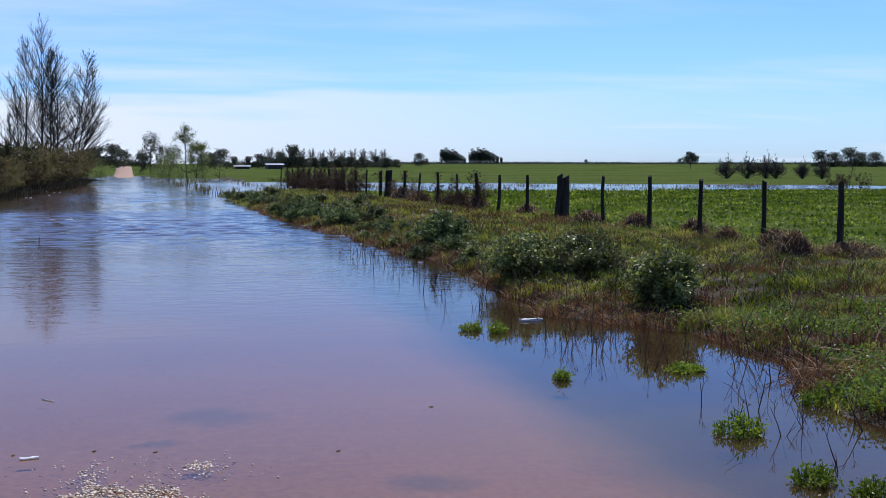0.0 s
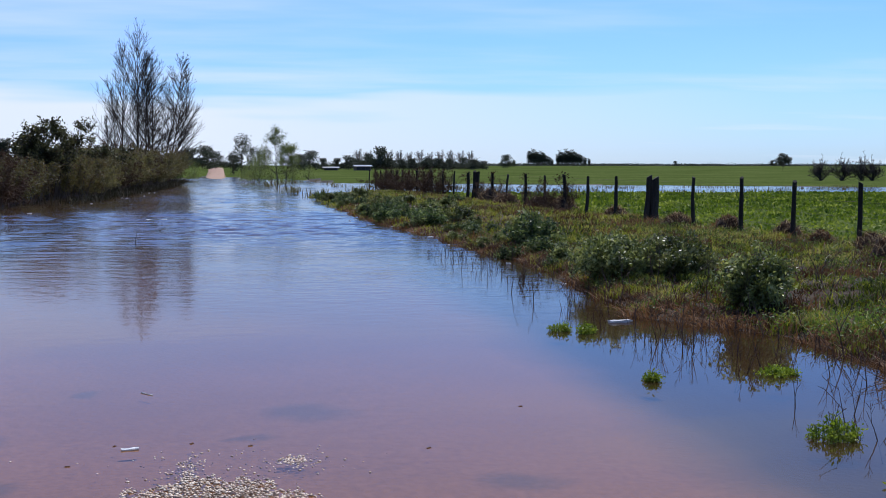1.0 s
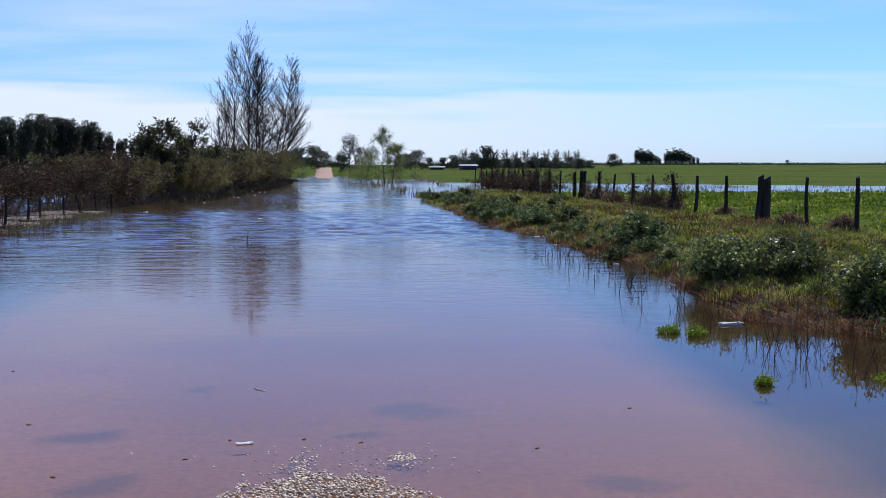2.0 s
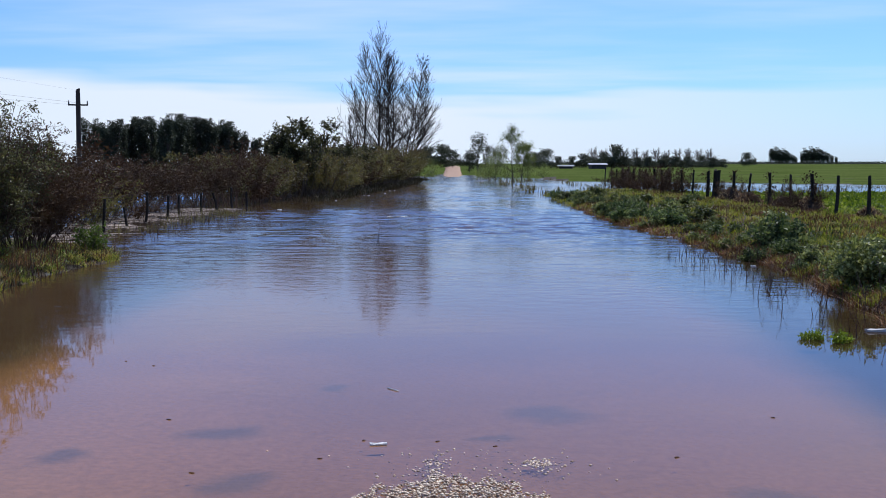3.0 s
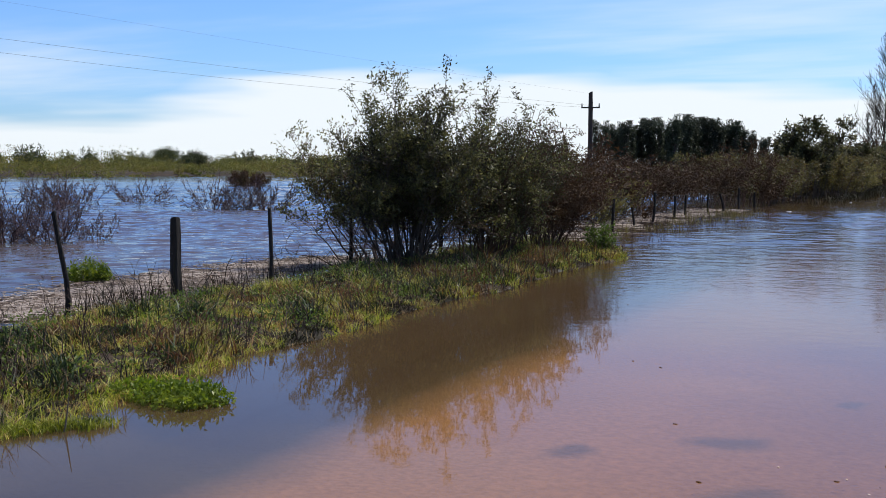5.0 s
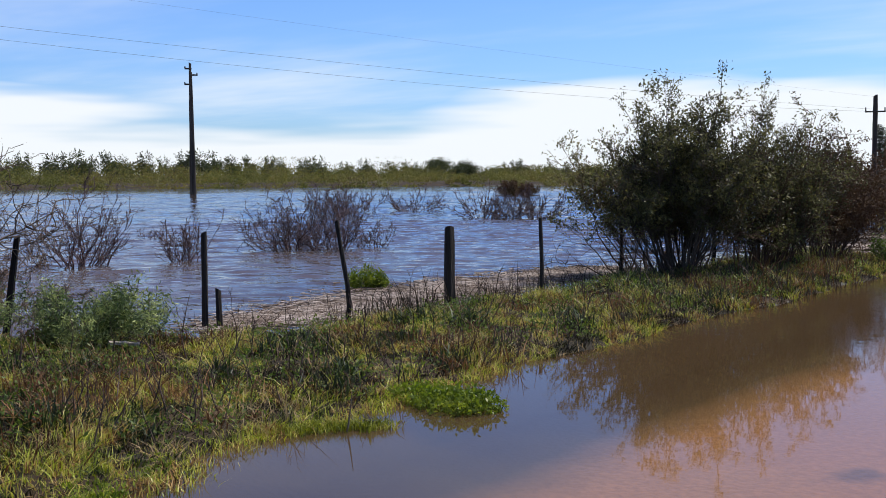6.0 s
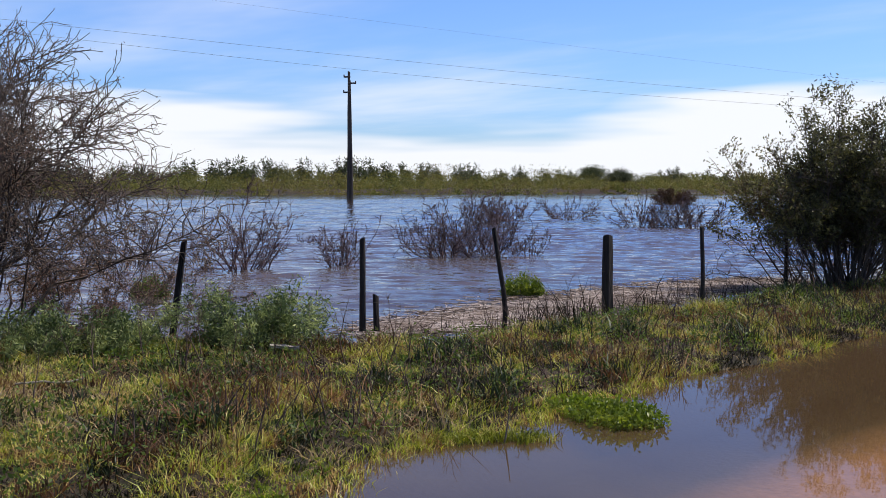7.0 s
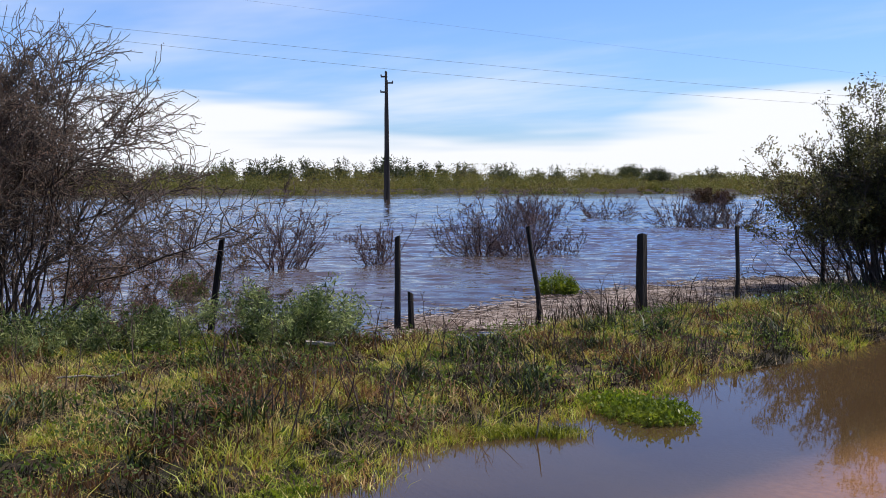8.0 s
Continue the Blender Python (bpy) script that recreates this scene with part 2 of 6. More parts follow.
ROAD_SLANT, ROAD_MID, ROAD_HALF = 0.037, -0.35, 3.55
SILT = ((0.4, 8.0, 0.5, 0.4), (-1.7, 7.3, 0.42, 0.32), (-1.35, 6.05, 0.38, 0.42), (-1.2, 8.8, 0.2, 0.25), (-0.05, 7.25, 0.3, 0.2), (1.5, 6.1, 0.4, 0.3), (-2.6, 6.6, 0.3, 0.3))
SOIL = ground_material()
WATER = water_material()
FIELD = surface("field_turf", (0.07, 0.097, 0.023), (0.102, 0.13, 0.036), 0.08, 1.0, 0.6, None, 40, 0.5, 0.0, 0.0)
SHORE = surface("bank_turf", (0.028, 0.022, 0.011), (0.06, 0.036, 0.018), 0.9, 0.95, 0.6, None, 12, 0.5)
CLAY = surface("dry_road_clay", (0.56, 0.36, 0.24), (0.45, 0.29, 0.19), 0.4, 0.9, 0.4)
BARK = surface("bark", (0.07, 0.055, 0.045), (0.13, 0.105, 0.085), 2.0, 0.9, 0.6, (1, 1, 0.25))
POPLAR_BARK = surface("poplar_bark", (0.035, 0.028, 0.024), (0.075, 0.06, 0.05), 2.0, 0.9, 0.6, (1, 1, 0.25))
PASTURE_TWIG = surface("pasture_tree_twig", (0.045, 0.038, 0.038), (0.085, 0.072, 0.07), 2.0, 0.9, 0.4)
PALE_BARK = surface("pale_bark", (0.17, 0.14, 0.12), (0.26, 0.22, 0.19), 1.5, 0.9, 0.5, (1, 1, 0.25))
RED_TWIG = surface("red_twig", (0.052, 0.034, 0.028), (0.125, 0.082, 0.064), 3.0, 0.85, 0.4)
THORN_TWIG = surface("thorn_twig", (0.04, 0.03, 0.024), (0.13, 0.095, 0.068), 3.0, 0.85, 0.4)
SHRUB_TWIG = surface("flood_shrub_twig", (0.06, 0.036, 0.037), (0.11, 0.07, 0.068), 3.0, 0.85, 0.4)
HEDGE_TWIG = surface("hedge_twig", (0.08, 0.046, 0.03), (0.13, 0.082, 0.052), 0.7, 0.9, 0.4)
POST_WOOD = surface("weathered_post", (0.016, 0.013, 0.011), (0.045, 0.037, 0.03), 6.0, 0.9, 0.8, (1, 1, 0.12))
POLE_WOOD = surface("pole_wood", (0.05, 0.04, 0.033), (0.09, 0.075, 0.06), 3.0, 0.9, 0.6, (1, 1, 0.1))
WIRE = surface("fence_wire", (0.09, 0.07, 0.055), (0.13, 0.09, 0.065), 5.0, 0.8, 0.2)
CERAMIC = surface("insulator", (0.12, 0.10, 0.09), (0.2, 0.18, 0.16), 9, 0.3, 0.1)
HEAP = surface("rotting_grass", (0.035, 0.02, 0.012), (0.09, 0.055, 0.03), 9.0, 0.95, 0.9, None, 6, 0.6)
STRAW = foliage("straw", ((0.30, 0.21, 0.10), (0.42, 0.31, 0.17), (0.20, 0.13, 0.06)), 0.25, 0.7)
RUST = foliage("dead_grass", ((0.03, 0.016, 0.009), (0.10, 0.05, 0.023), (0.25, 0.135, 0.06)), 0.25, 0.7)
# the two darkest tones stand in for shade in gaps of the verge grass
GRASS = foliage("grass", ((0.010, 0.013, 0.005), (0.035, 0.045, 0.008), (0.13, 0.15, 0.018), (0.30, 0.31, 0.042), (0.40, 0.34, 0.12), (0.09, 0.05, 0.022)), 0.35, 0.5, 1.6, clump=0.6)
DEEP_GRASS = foliage("deep_green_grass", ((0.010, 0.016, 0.006), (0.022, 0.035, 0.010), (0.06, 0.085, 0.018)), 0.2, 0.5, 3.0, gloss=0.3)
# near-black: stands in for shade in bank hollows; also dark reeds and undergrowth
SHADE_AND_GROWTH = foliage("shade_and_dark_growth", ((0.008, 0.008, 0.004), (0.03, 0.022, 0.011), (0.022, 0.026, 0.009), (0.07, 0.042, 0.02)), 0.1, 0.7, 3.0)
# near-black tones put shade between blades into the colour; browns are dead grass
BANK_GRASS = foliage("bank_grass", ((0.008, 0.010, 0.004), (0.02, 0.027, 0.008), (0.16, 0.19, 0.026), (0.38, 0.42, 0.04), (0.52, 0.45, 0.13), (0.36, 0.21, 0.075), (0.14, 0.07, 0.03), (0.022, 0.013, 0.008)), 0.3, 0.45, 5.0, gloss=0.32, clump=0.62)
HERB_LEAF = foliage("herb_leaf", ((0.02, 0.034, 0.010), (0.07, 0.10, 0.034), (0.34, 0.38, 0.14)), 0.35, 0.5, 2.5, gloss=0.18)
SHORE_LEAF = foliage("shore_tree_leaf", ((0.035, 0.045, 0.018), (0.06, 0.07, 0.028), (0.09, 0.10, 0.04)), 0.3, 0.6, 0.2)
WEED = foliage("weed_leaf", ((0.06, 0.095, 0.018), (0.11, 0.16, 0.03), (0.17, 0.20, 0.05)), 0.40, 0.5, 1.0, gloss=0.25)
BLUE_LEAF = foliage("grey_green_leaf", ((0.02, 0.026, 0.009), (0.11, 0.13, 0.035), (0.38, 0.39, 0.15)), 0.35, 0.42, 3.0, gloss=0.3)
WATER_LEAF = foliage("water_plant_leaf", ((0.06, 0.095, 0.013), (0.15, 0.20, 0.027), (0.25, 0.28, 0.05)), 0.45, 0.4, 2.0)
BUSH_LEAF = foliage("willow_bush_leaf", ((0.075, 0.052, 0.03), (0.035, 0.037, 0.016), (0.11, 0.108, 0.04), (0.24, 0.22, 0.095)), 0.36, 0.5, 1.6, gloss=0.22)
PALE_BUSH_LEAF = foliage("pale_willow_leaf", ((0.12, 0.08, 0.045), (0.09, 0.085, 0.032), (0.18, 0.165, 0.06), (0.30, 0.27, 0.11)), 0.45, 0.5, 1.6, gloss=0.22)
BROWN_LEAF = foliage("brown_hedge_leaf", ((0.05, 0.027, 0.016), (0.065, 0.036, 0.019), (0.055, 0.042, 0.017)), 0.15, 0.8, 0.4)
HEDGE_LEAF = foliage("hedge_leaf", ((0.11, 0.07, 0.034), (0.115, 0.105, 0.038), (0.18, 0.155, 0.058)), 0.35, 0.6, 0.4)
DARK_LEAF = foliage("dark_tree_leaf", ((0.03, 0.038, 0.022), (0.045, 0.053, 0.03), (0.065, 0.07, 0.04)), 0.2, 0.6, 0.2)
PASTURE_LEAF = foliage("bare_pasture_twigs", ((0.045, 0.036, 0.034), (0.07, 0.056, 0.05), (0.095, 0.08, 0.065)), 0.15, 0.8, 0.6)
SPRING_LEAF = foliage("spring_leaf", ((0.08, 0.105, 0.03), (0.13, 0.16, 0.045), (0.19, 0.20, 0.07)), 0.5, 0.5, 0.3)
OLIVE_LEAF = foliage("olive_thicket_leaf", ((0.04, 0.05, 0.015), (0.10, 0.105, 0.027), (0.17, 0.15, 0.042), (0.10, 0.07, 0.035)), 0.4, 0.6, 0.12)
RED_BUD = foliage("red_bud", ((0.14, 0.075, 0.055), (0.20, 0.12, 0.085), (0.14, 0.11, 0.065)), 0.3, 0.6, 0.6)
CROP = foliage("crop_leaf", ((0.025, 0.045, 0.008), (0.07, 0.105, 0.014), (0.13, 0.165, 0.024), (0.32, 0.34, 0.085)), 0.4, 0.6, 0.5, gloss=0.1)
# dark brown puts the shade on the farm walls into their colour
SHADE_WALL = surface("shaded_wall", (0.16, 0.12, 0.10), (0.22, 0.17, 0.14), 1.0, 0.8, 0.2)
ROOF = surface("sheet_roof", (0.40, 0.40, 0.39), (0.26, 0.26, 0.26), 1.0, 0.4, 0.2)
DARK_WALL = surface("dark_opening", (0.03, 0.03, 0.035), (0.05, 0.05, 0.05), 1.0, 0.5, 0.1)
FOAM = surface("foam_litter", (0.74, 0.73, 0.70), (0.6, 0.58, 0.54), 14.0, 0.8, 0.5)
PALE_WOOD = surface("pale_driftwood", (0.42, 0.37, 0.30), (0.28, 0.23, 0.18), 6.0, 0.8, 0.5, (1, 1, 0.2))
STONE = foliage("gravel", ((0.08, 0.055, 0.04), (0.36, 0.25, 0.16), (0.62, 0.46, 0.31), (0.80, 0.66, 0.47), (0.22, 0.15, 0.10)), 0.0, 0.45, 40.0, (0.95, 1.0), 0.5, 0.2)
RAFT = foliage("reed_raft", ((0.30, 0.235, 0.19), (0.46, 0.385, 0.33), (0.10, 0.065, 0.045), (0.38, 0.31, 0.255)), 0.1, 0.8, 0.9)


# ---- geometry helpers ----
rng = np.random.default_rng(7)


def mesh_from(name, verts, faces, material, smooth=False):
    """A mesh from arrays: verts (n, 3), faces (m, k)."""
    verts, faces = np.asarray(verts, np.float32), np.asarray(faces, np.int32)
    me = bpy.data.meshes.new(name)
    me.vertices.add(len(verts))
    me.vertices.foreach_set("co", verts.ravel())
    m, k = faces.shape
    me.loops.add(m * k)
    me.loops.foreach_set("vertex_index", faces.ravel())
    me.polygons.add(m)
    me.polygons.foreach_set("loop_start", np.arange(0, m * k, k, dtype=np.int32))
    if smooth:
        me.polygons.foreach_set("use_smooth", np.ones(m, bool))
    me.update(calc_edges=True)
    for mt in material if isinstance(material, (list, tuple)) else [material]:
        me.materials.append(mt)
    return me


def part(name, data, material, parent, label=""):
    """One mesh object under a thing or a part; data is a bmesh or a finished mesh."""
    if isinstance(data, bmesh.types.BMesh):
        me = bpy.data.meshes.new(name)
        data.to_mesh(me)
        data.free()
        me.materials.append(material)
        data = me
    ob = new(name, data)
    ob.parent = parent
    return tagged(ob, label) if label else ob


def thing(name, label, category, at=(0, 0, 0), turn=0.0, group="", size=1.0):
    ob = new(name)
    ob.empty_display_size = 0.2
    ob.location, ob.rotation_euler, ob.scale = at, (0, 0, turn), (size,) * 3
    return tagged(ob, label, category, group)


def stuff(name, me, label, category):
    return tagged(new(name, me), label, category, kind="stuff")


def unit(v):
    return v / np.maximum(np.linalg.norm(v, axis=-1, keepdims=True), 1e-9)


def tubes(name, segs, material, sides=4):
    """Tapered sticks: rows of start, end, first radius, last radius."""
    s = np.asarray(segs, float)
    p0, p1, r0, r1 = s[:, :3], s[:, 3:6], s[:, 6], s[:, 7]
    d = unit(p1 - p0)
    ref = np.where(np.abs(d[:, 2:3]) > 0.9, np.array([[1.0, 0, 0]]), np.array([[0, 0, 1.0]]))
    u = unit(np.cross(d, ref))
    v = np.cross(d, u)
    a = np.arange(sides) * 2 * math.pi / sides
    ring = np.cos(a)[None, :, None] * u[:, None] + np.sin(a)[None, :, None] * v[:, None]
    lo, hi = p0[:, None] + ring * r0[:, None, None], p1[:, None] + ring * r1[:, None, None]
    verts = np.concatenate([lo, hi], 1).reshape(-1, 3)
    i = np.arange(sides)
    j = (i + 1) % sides
    quad = np.stack([i, j, j + sides, i + sides], 1)
    faces = (quad[None] + (np.arange(len(s)) * 2 * sides)[:, None, None]).reshape(-1, 4)
    return mesh_from(name, verts, faces, material, True)


def rope(name, points, radius, material, sides=6):
    """One unbroken tube along a line of points."""
    p = np.asarray(points, float)
    d = unit(np.gradient(p, axis=0))
    u = unit(np.cross(d, np.array([[0, 0, 1.0]])))
    v = np.cross(d, u)
    a = np.arange(sides) * 2 * math.pi / sides
    ring = p[:, None] + radius * (np.cos(a)[None, :, None] * u[:, None] + np.sin(a)[None, :, None] * v[:, None])
    i, j = np.meshgrid(np.arange(len(p) - 1), np.arange(sides), indexing="ij")
    k = (j + 1) % sides
    faces = np.stack([i * sides + j, i * sides + k, (i + 1) * sides + k, (i + 1) * sides + j], -1).reshape(-1, 4)
    return mesh_from(name, ring.reshape(-1, 3), faces, material, True)


def leaves(name, at, size, material, g, narrow=0.45, up=0.0, along=None):
    """Pointed leaves, each a folded diamond, at the given points."""
    at = np.asarray(at, float)
    n = len(at)
    d = g.normal(size=(n, 3)) if along is None else np.asarray(along) + 0.45 * g.normal(size=(n, 3))
    d[:, 2] += up
    d = unit(d)
    w = unit(np.cross(d, g.normal(size=(n, 3))))
    nn = np.cross(d, w)
    size = np.broadcast_to(size, (n,)) * g.uniform(0.6, 1.3, n)
    L = size[:, None]
    verts = np.stack([at, at + d * L * 0.5 + w * L * narrow * 0.5 + nn * L * 0.08, at + d * L, at + d * L * 0.5 - w * L * narrow * 0.5 + nn * L * 0.08], 1).reshape(-1, 3)
    faces = np.arange(4 * n).reshape(n, 4)
    return mesh_from(name, verts, faces, material)


def blades(name, at, height, width, material, g, lean=0.5):
    """Bent grass blades, three triangles each."""
    at = np.asarray(at, float)
    n = len(at)
    h = (np.broadcast_to(height, (n,)) * g.uniform(0.55, 1.3, n))[:, None]
    w = (np.broadcast_to(width, (n,)) * g.uniform(0.7, 1.3, n))[:, None]
    t = g.uniform(0, 2 * math.pi, n)
    out = np.stack([np.cos(t), np.sin(t), np.zeros(n)], 1) * (np.abs(g.normal(size=n)) * lean)[:, None]
    t2 = g.uniform(0, 2 * math.pi, n)
    side = np.stack([np.cos(t2), np.sin(t2), np.zeros(n)], 1)
    z = np.array([[0, 0, 1.0]])
    mid, tip = at + z * h * 0.55 + out * h * 0.3, at + z * h * 0.95 + out * h
    verts = np.stack([at - side * w / 2, at + side * w / 2, mid - side * w * 0.4, mid + side * w * 0.4, tip], 1).reshape(-1, 3)
    faces = (np.array([[0, 1, 3], [0, 3, 2], [2, 3, 4]])[None] + (np.arange(n) * 5)[:, None, None]).reshape(-1, 3)
    return mesh_from(name, verts, faces, material)


def grow(g, p, d, length, r, depth, segs, tips, wander=0.16, rise=0.12, kids=(2, 4), angle=0.6, shrink=0.62, steps=4, first=0.3):
    """A limb that wanders, tapers and forks; fills segs, and tips with twig points and their directions."""
    p, d = np.array(p, float), unit(np.array(d, float))
    step = length / steps
    forks = sorted(g.uniform(first, 1.0, g.integers(kids[0], kids[1] + 1))) if depth > 0 else []
    for i in range(steps):
        d = unit(d + wander * g.normal(size=3) + np.array([0, 0, rise]))
        q = p + d * step
        ra, rb = r * (1 - 0.8 * i / steps), r * (1 - 0.8 * (i + 1) / steps)
        segs.append((*p, *q, max(ra, 0.002), max(rb, 0.0015)))
        while forks and forks[0] <= (i + 1) / steps:
            f = forks.pop(0)
            b = p + (q - p) * (f * steps - i)
            side = unit(np.cross(d, g.normal(size=3)))
            a = angle * g.uniform(0.6, 1.3)
            grow(g, b, d * math.cos(a) + side * math.sin(a), length * shrink * g.uniform(0.75, 1.15) * (1.15 - 0.5 * f), ra * 0.6, depth - 1, segs, tips, wander, rise, kids, angle, shrink, steps, first)
        if depth <= 1:
            tips.append((*q, *d))
        p = q


# ---- the land ----
def smooth(e0, e1, v):
    t = np.clip((v - e0) / (e1 - e0), 0, 1)
    return t * t * (3 - 2 * t)


def wave(x, y, k, seed):
    """A cheap sum of sines, for uneven ground."""
    return (np.sin(x * k + seed) * np.cos(y * k * 1.3 + seed * 2) + 0.6 * np.sin(x * k * 2.3 + y * k * 1.7 + seed * 3) + 0.4 * np.cos(y * k * 3.1 - x * k * 2.7 + seed)) / 2


def left_edge(y):
    """Where the left bank meets the water, across the road."""
    return np.interp(y, (0, 3.4, 3.9, 4.4, 5.5, 7.0, 9.4, 12.4, 16.5, 20.5, 22.5, 27, 31, 35, 41, 50, 60, 72, 104, 160), (-4.7, -4.85, -4.9, -5.25, -5.4, -5.55, -5.6, -5.65, -5.65, -5.75, -6.3, -7.1, -7.0, -6.3, -6.1, -5.6, -4.2, -3.5, -3.2, -2.8))


def right_edge(y):
    return np.interp(y, (0, 5.1, 6.8, 8.6, 10.4, 11.2, 12.2, 14, 16, 20.6, 26.7, 35, 60, 90, 160), (5.1, 4.9, 4.65, 5.3, 5.6, 5.2, 4.6, 4.85, 5.05, 5.2, 4.95, 4.5, 4.7, 4.4, 3.2))


def land(x, y):
    """Height of the ground; the water stands at 0."""
    x, y = np.asarray(x, float), np.asarray(y, float)
    s = x + ROAD_SLANT * y
    r = np.hypot(x, y)
    yc = np.clip(y, 0, 400)
    road = -0.06 - 0.03 * ((s - ROAD_MID) / 2.6) ** 2 + 0.012 * wave(x, y, 0.9, 1.0)
    road = road + (0.052 + 0.012 * wave(x, y, 3.3, 2) + 0.006 * wave(x, y, 9.0, 5)) * np.exp(-(((s + 0.1) / 0.85) ** 2)) * smooth(7.3, 5.6, y)
    road = np.maximum(road, -0.55)
    # the road climbs out of the water far ahead
    road = road + smooth(150, 260, y) * 0.95
    wob = 0.18 * wave(x, y, 1.1, 2.0) * np.clip(yc / 12, 0.4, 1.5)
    dr = s - right_edge(yc) + wob
    right = -0.34 + 0.42 * smooth(-1.1, 0.6, dr) + 0.20 * smooth(0.4, 3.5, dr) + 0.05 * wave(x, y, 0.5, 5)
    strip = smooth(62, 68, y - 0.12 * x) * smooth(121, 111, y + 0.55 * x) * smooth(2, 8, s)
    tuss = 0.55 * wave(x, y, 3.7, 4) + 0.45 * wave(x, y, 7.1, 2)
    right = right + 0.035 * tuss * smooth(0.2, 0.8, dr) * smooth(6.5, 5.5, dr) * smooth(40, 20, y)
    right = right - 0.14 * smooth(30, 60, y) * smooth(8, 14, s)
    right = right - 0.6 * strip + 1.45 * smooth(95, 420, r) + 0.45 * smooth(150, 420, r) * smooth(40, 260, x)
    right = right - 0.65 * smooth(11, 7.5, s) * smooth(66, 78, y) * smooth(150, 136, y)
    dl = left_edge(yc) - s + wob
    wide = np.interp(yc, (0, 4.6, 7.8, 12, 22, 27, 60, 160), (8.8, 6.5, 3.5, 3.4, 3.3, 2.9, 3.6, 6))
    bank = 0.40 * smooth(-1.0, 0.7, dl) * smooth(wide + 0.9, wide - 0.7, dl)
    gap = smooth(21.0, 23.5, y) * smooth(60, 46, y)
    left = -0.34 + bank * (1 - 0.5 * gap) + 0.06 * smooth(0.4, 2.5, dl) * smooth(wide, wide - 1, dl) + 0.03 * wave(x, y, 0.9, 8)
    left = left + 0.045 * tuss * smooth(0.2, 0.8, dl) * smooth(wide, wide - 1, dl)
    left = left - 0.12 * smooth(36, 46, y) * smooth(165, 130, y)
    left = left - 0.5 * smooth(wide + 0.5, wide + 4, dl)
    far = 158 + 10 * wave(x, y, 0.02, 3)
    left = np.where(dl > 6, np.maximum(left, -0.8 + 1.3 * smooth(far - 12, far + 8, r) + 1.3 * smooth(far, 500, r)), left)
    # the causeway's end: land on both sides of the road
    left = left + 0.9 * smooth(165, 230, y) * (dl < 8)
    h = np.where(dr > -1.1, np.maximum(right, np.where(dr < 0.3, road, -9)), road)
    h = np.where(dl > -1.0, np.where(dl < 0.3, np.maximum(left, np.minimum(road, -0.05 - 0.3 * smooth(-1, 0.3, dl))), left), h)
    return h


def build_ground():
    ring = np.concatenate([[0.004], 0.6 * 1.0265 ** np.arange(331)])
    az = np.concatenate([np.arange(-40, 0, 0.6), np.arange(0, 4.2, 0.1), np.arange(4.2, 80, 0.6), np.arange(80, 320, 5.0)])
    a = np.radians(az)
    R, A = np.meshgrid(ring, a, indexing="ij")
    X, Y = -R * np.sin(A), R * np.cos(A)
    Z = land(X, Y)
    verts = np.stack([X, Y, Z], -1).reshape(-1, 3)
    nr, na = R.shape
    i, j = np.meshgrid(np.arange(nr - 1), np.arange(na), indexing="ij")
    k = (j + 1) % na
    faces = np.stack([i * na + j, i * na + k, (i + 1) * na + k, (i + 1) * na + j], -1).reshape(-1, 4)
    me = mesh_from("ground", verts, faces[:, ::-1], [SOIL, SHORE, FIELD], True)
    c = verts[faces].mean(1)
    s = c[:, 0] + ROAD_SLANT * c[:, 1]
    slot = np.zeros(len(faces), np.int32)
    slot[(c[:, 2] > -0.02) & ((s > right_edge(np.clip(c[:, 1], 0, 400)) - 1.6) | (s < left_edge(np.clip(c[:, 1], 0, 400)) + 1.3))] = 1
    slot[(c[:, 2] > -0.05) & (s > 10.5 + 0.6 * wave(c[:, 0], c[:, 1], 0.9, 4))] = 2
    slot[(np.hypot(c[:, 0], c[:, 1]) > 130) & (s > 2)] = 2
    slot[(c[:, 1] > 150) & (c[:, 2] > -0.05) & (np.abs(s + 0.3) < 9)] = 2
    me.polygons.foreach_set("material_index", slot)
    tagged(new("ground", me), "muddy verges, green pasture and a flooded clay road bed", "ground", kind="structure")


def ripples(x, y):
    """Wind waves on the flood: lively on the open water, fading in the lee of the banks and round the dry gravel."""
    g = np.random.default_rng(3)
    r = np.hypot(x, y)
    s = x + ROAD_SLANT * y
    gust = 0.55 + 0.45 * wave(x, y, 0.16, 4)
    on_road = smooth(15, 25, y) * (0.35 + 0.65 * smooth(18, 27, y)) * gust * (1 - 0.3 * smooth(45, 110, y))
    open_water = smooth(-9.8, -11.5, s)
    z = np.zeros_like(x)
    for k in range(30):
        length = 0.33 * 1.085 ** k
        turn = 0.62 * g.normal()
        wave_no = 2 * math.pi / length
        amp = 0.0075 * length / math.sqrt(30 / 9)
        size = (2.1 if length < 0.85 else 0.9) * on_road * (length < 1.5) + (0.3 if length > 0.75 else 1.9) * open_water
        shift = g.uniform(0, 6.28) + 1.2 * wave(x, y, 0.33, k)
        # the wind veers over the open flood
        road, flood = [np.sin(wave_no * (x * math.cos(t) + y * math.sin(t)) + shift) for t in (radians(78) + turn, radians(128) + turn)]
        flood = 2 * ((1 + flood) / 2) ** 3.2 - 0.6
        shape = road + (flood - road) * open_water
        z += amp * size * shape * np.clip(1.5 - r * 0.006 / length, 0, 1)
    return z * smooth(240, 150, r)


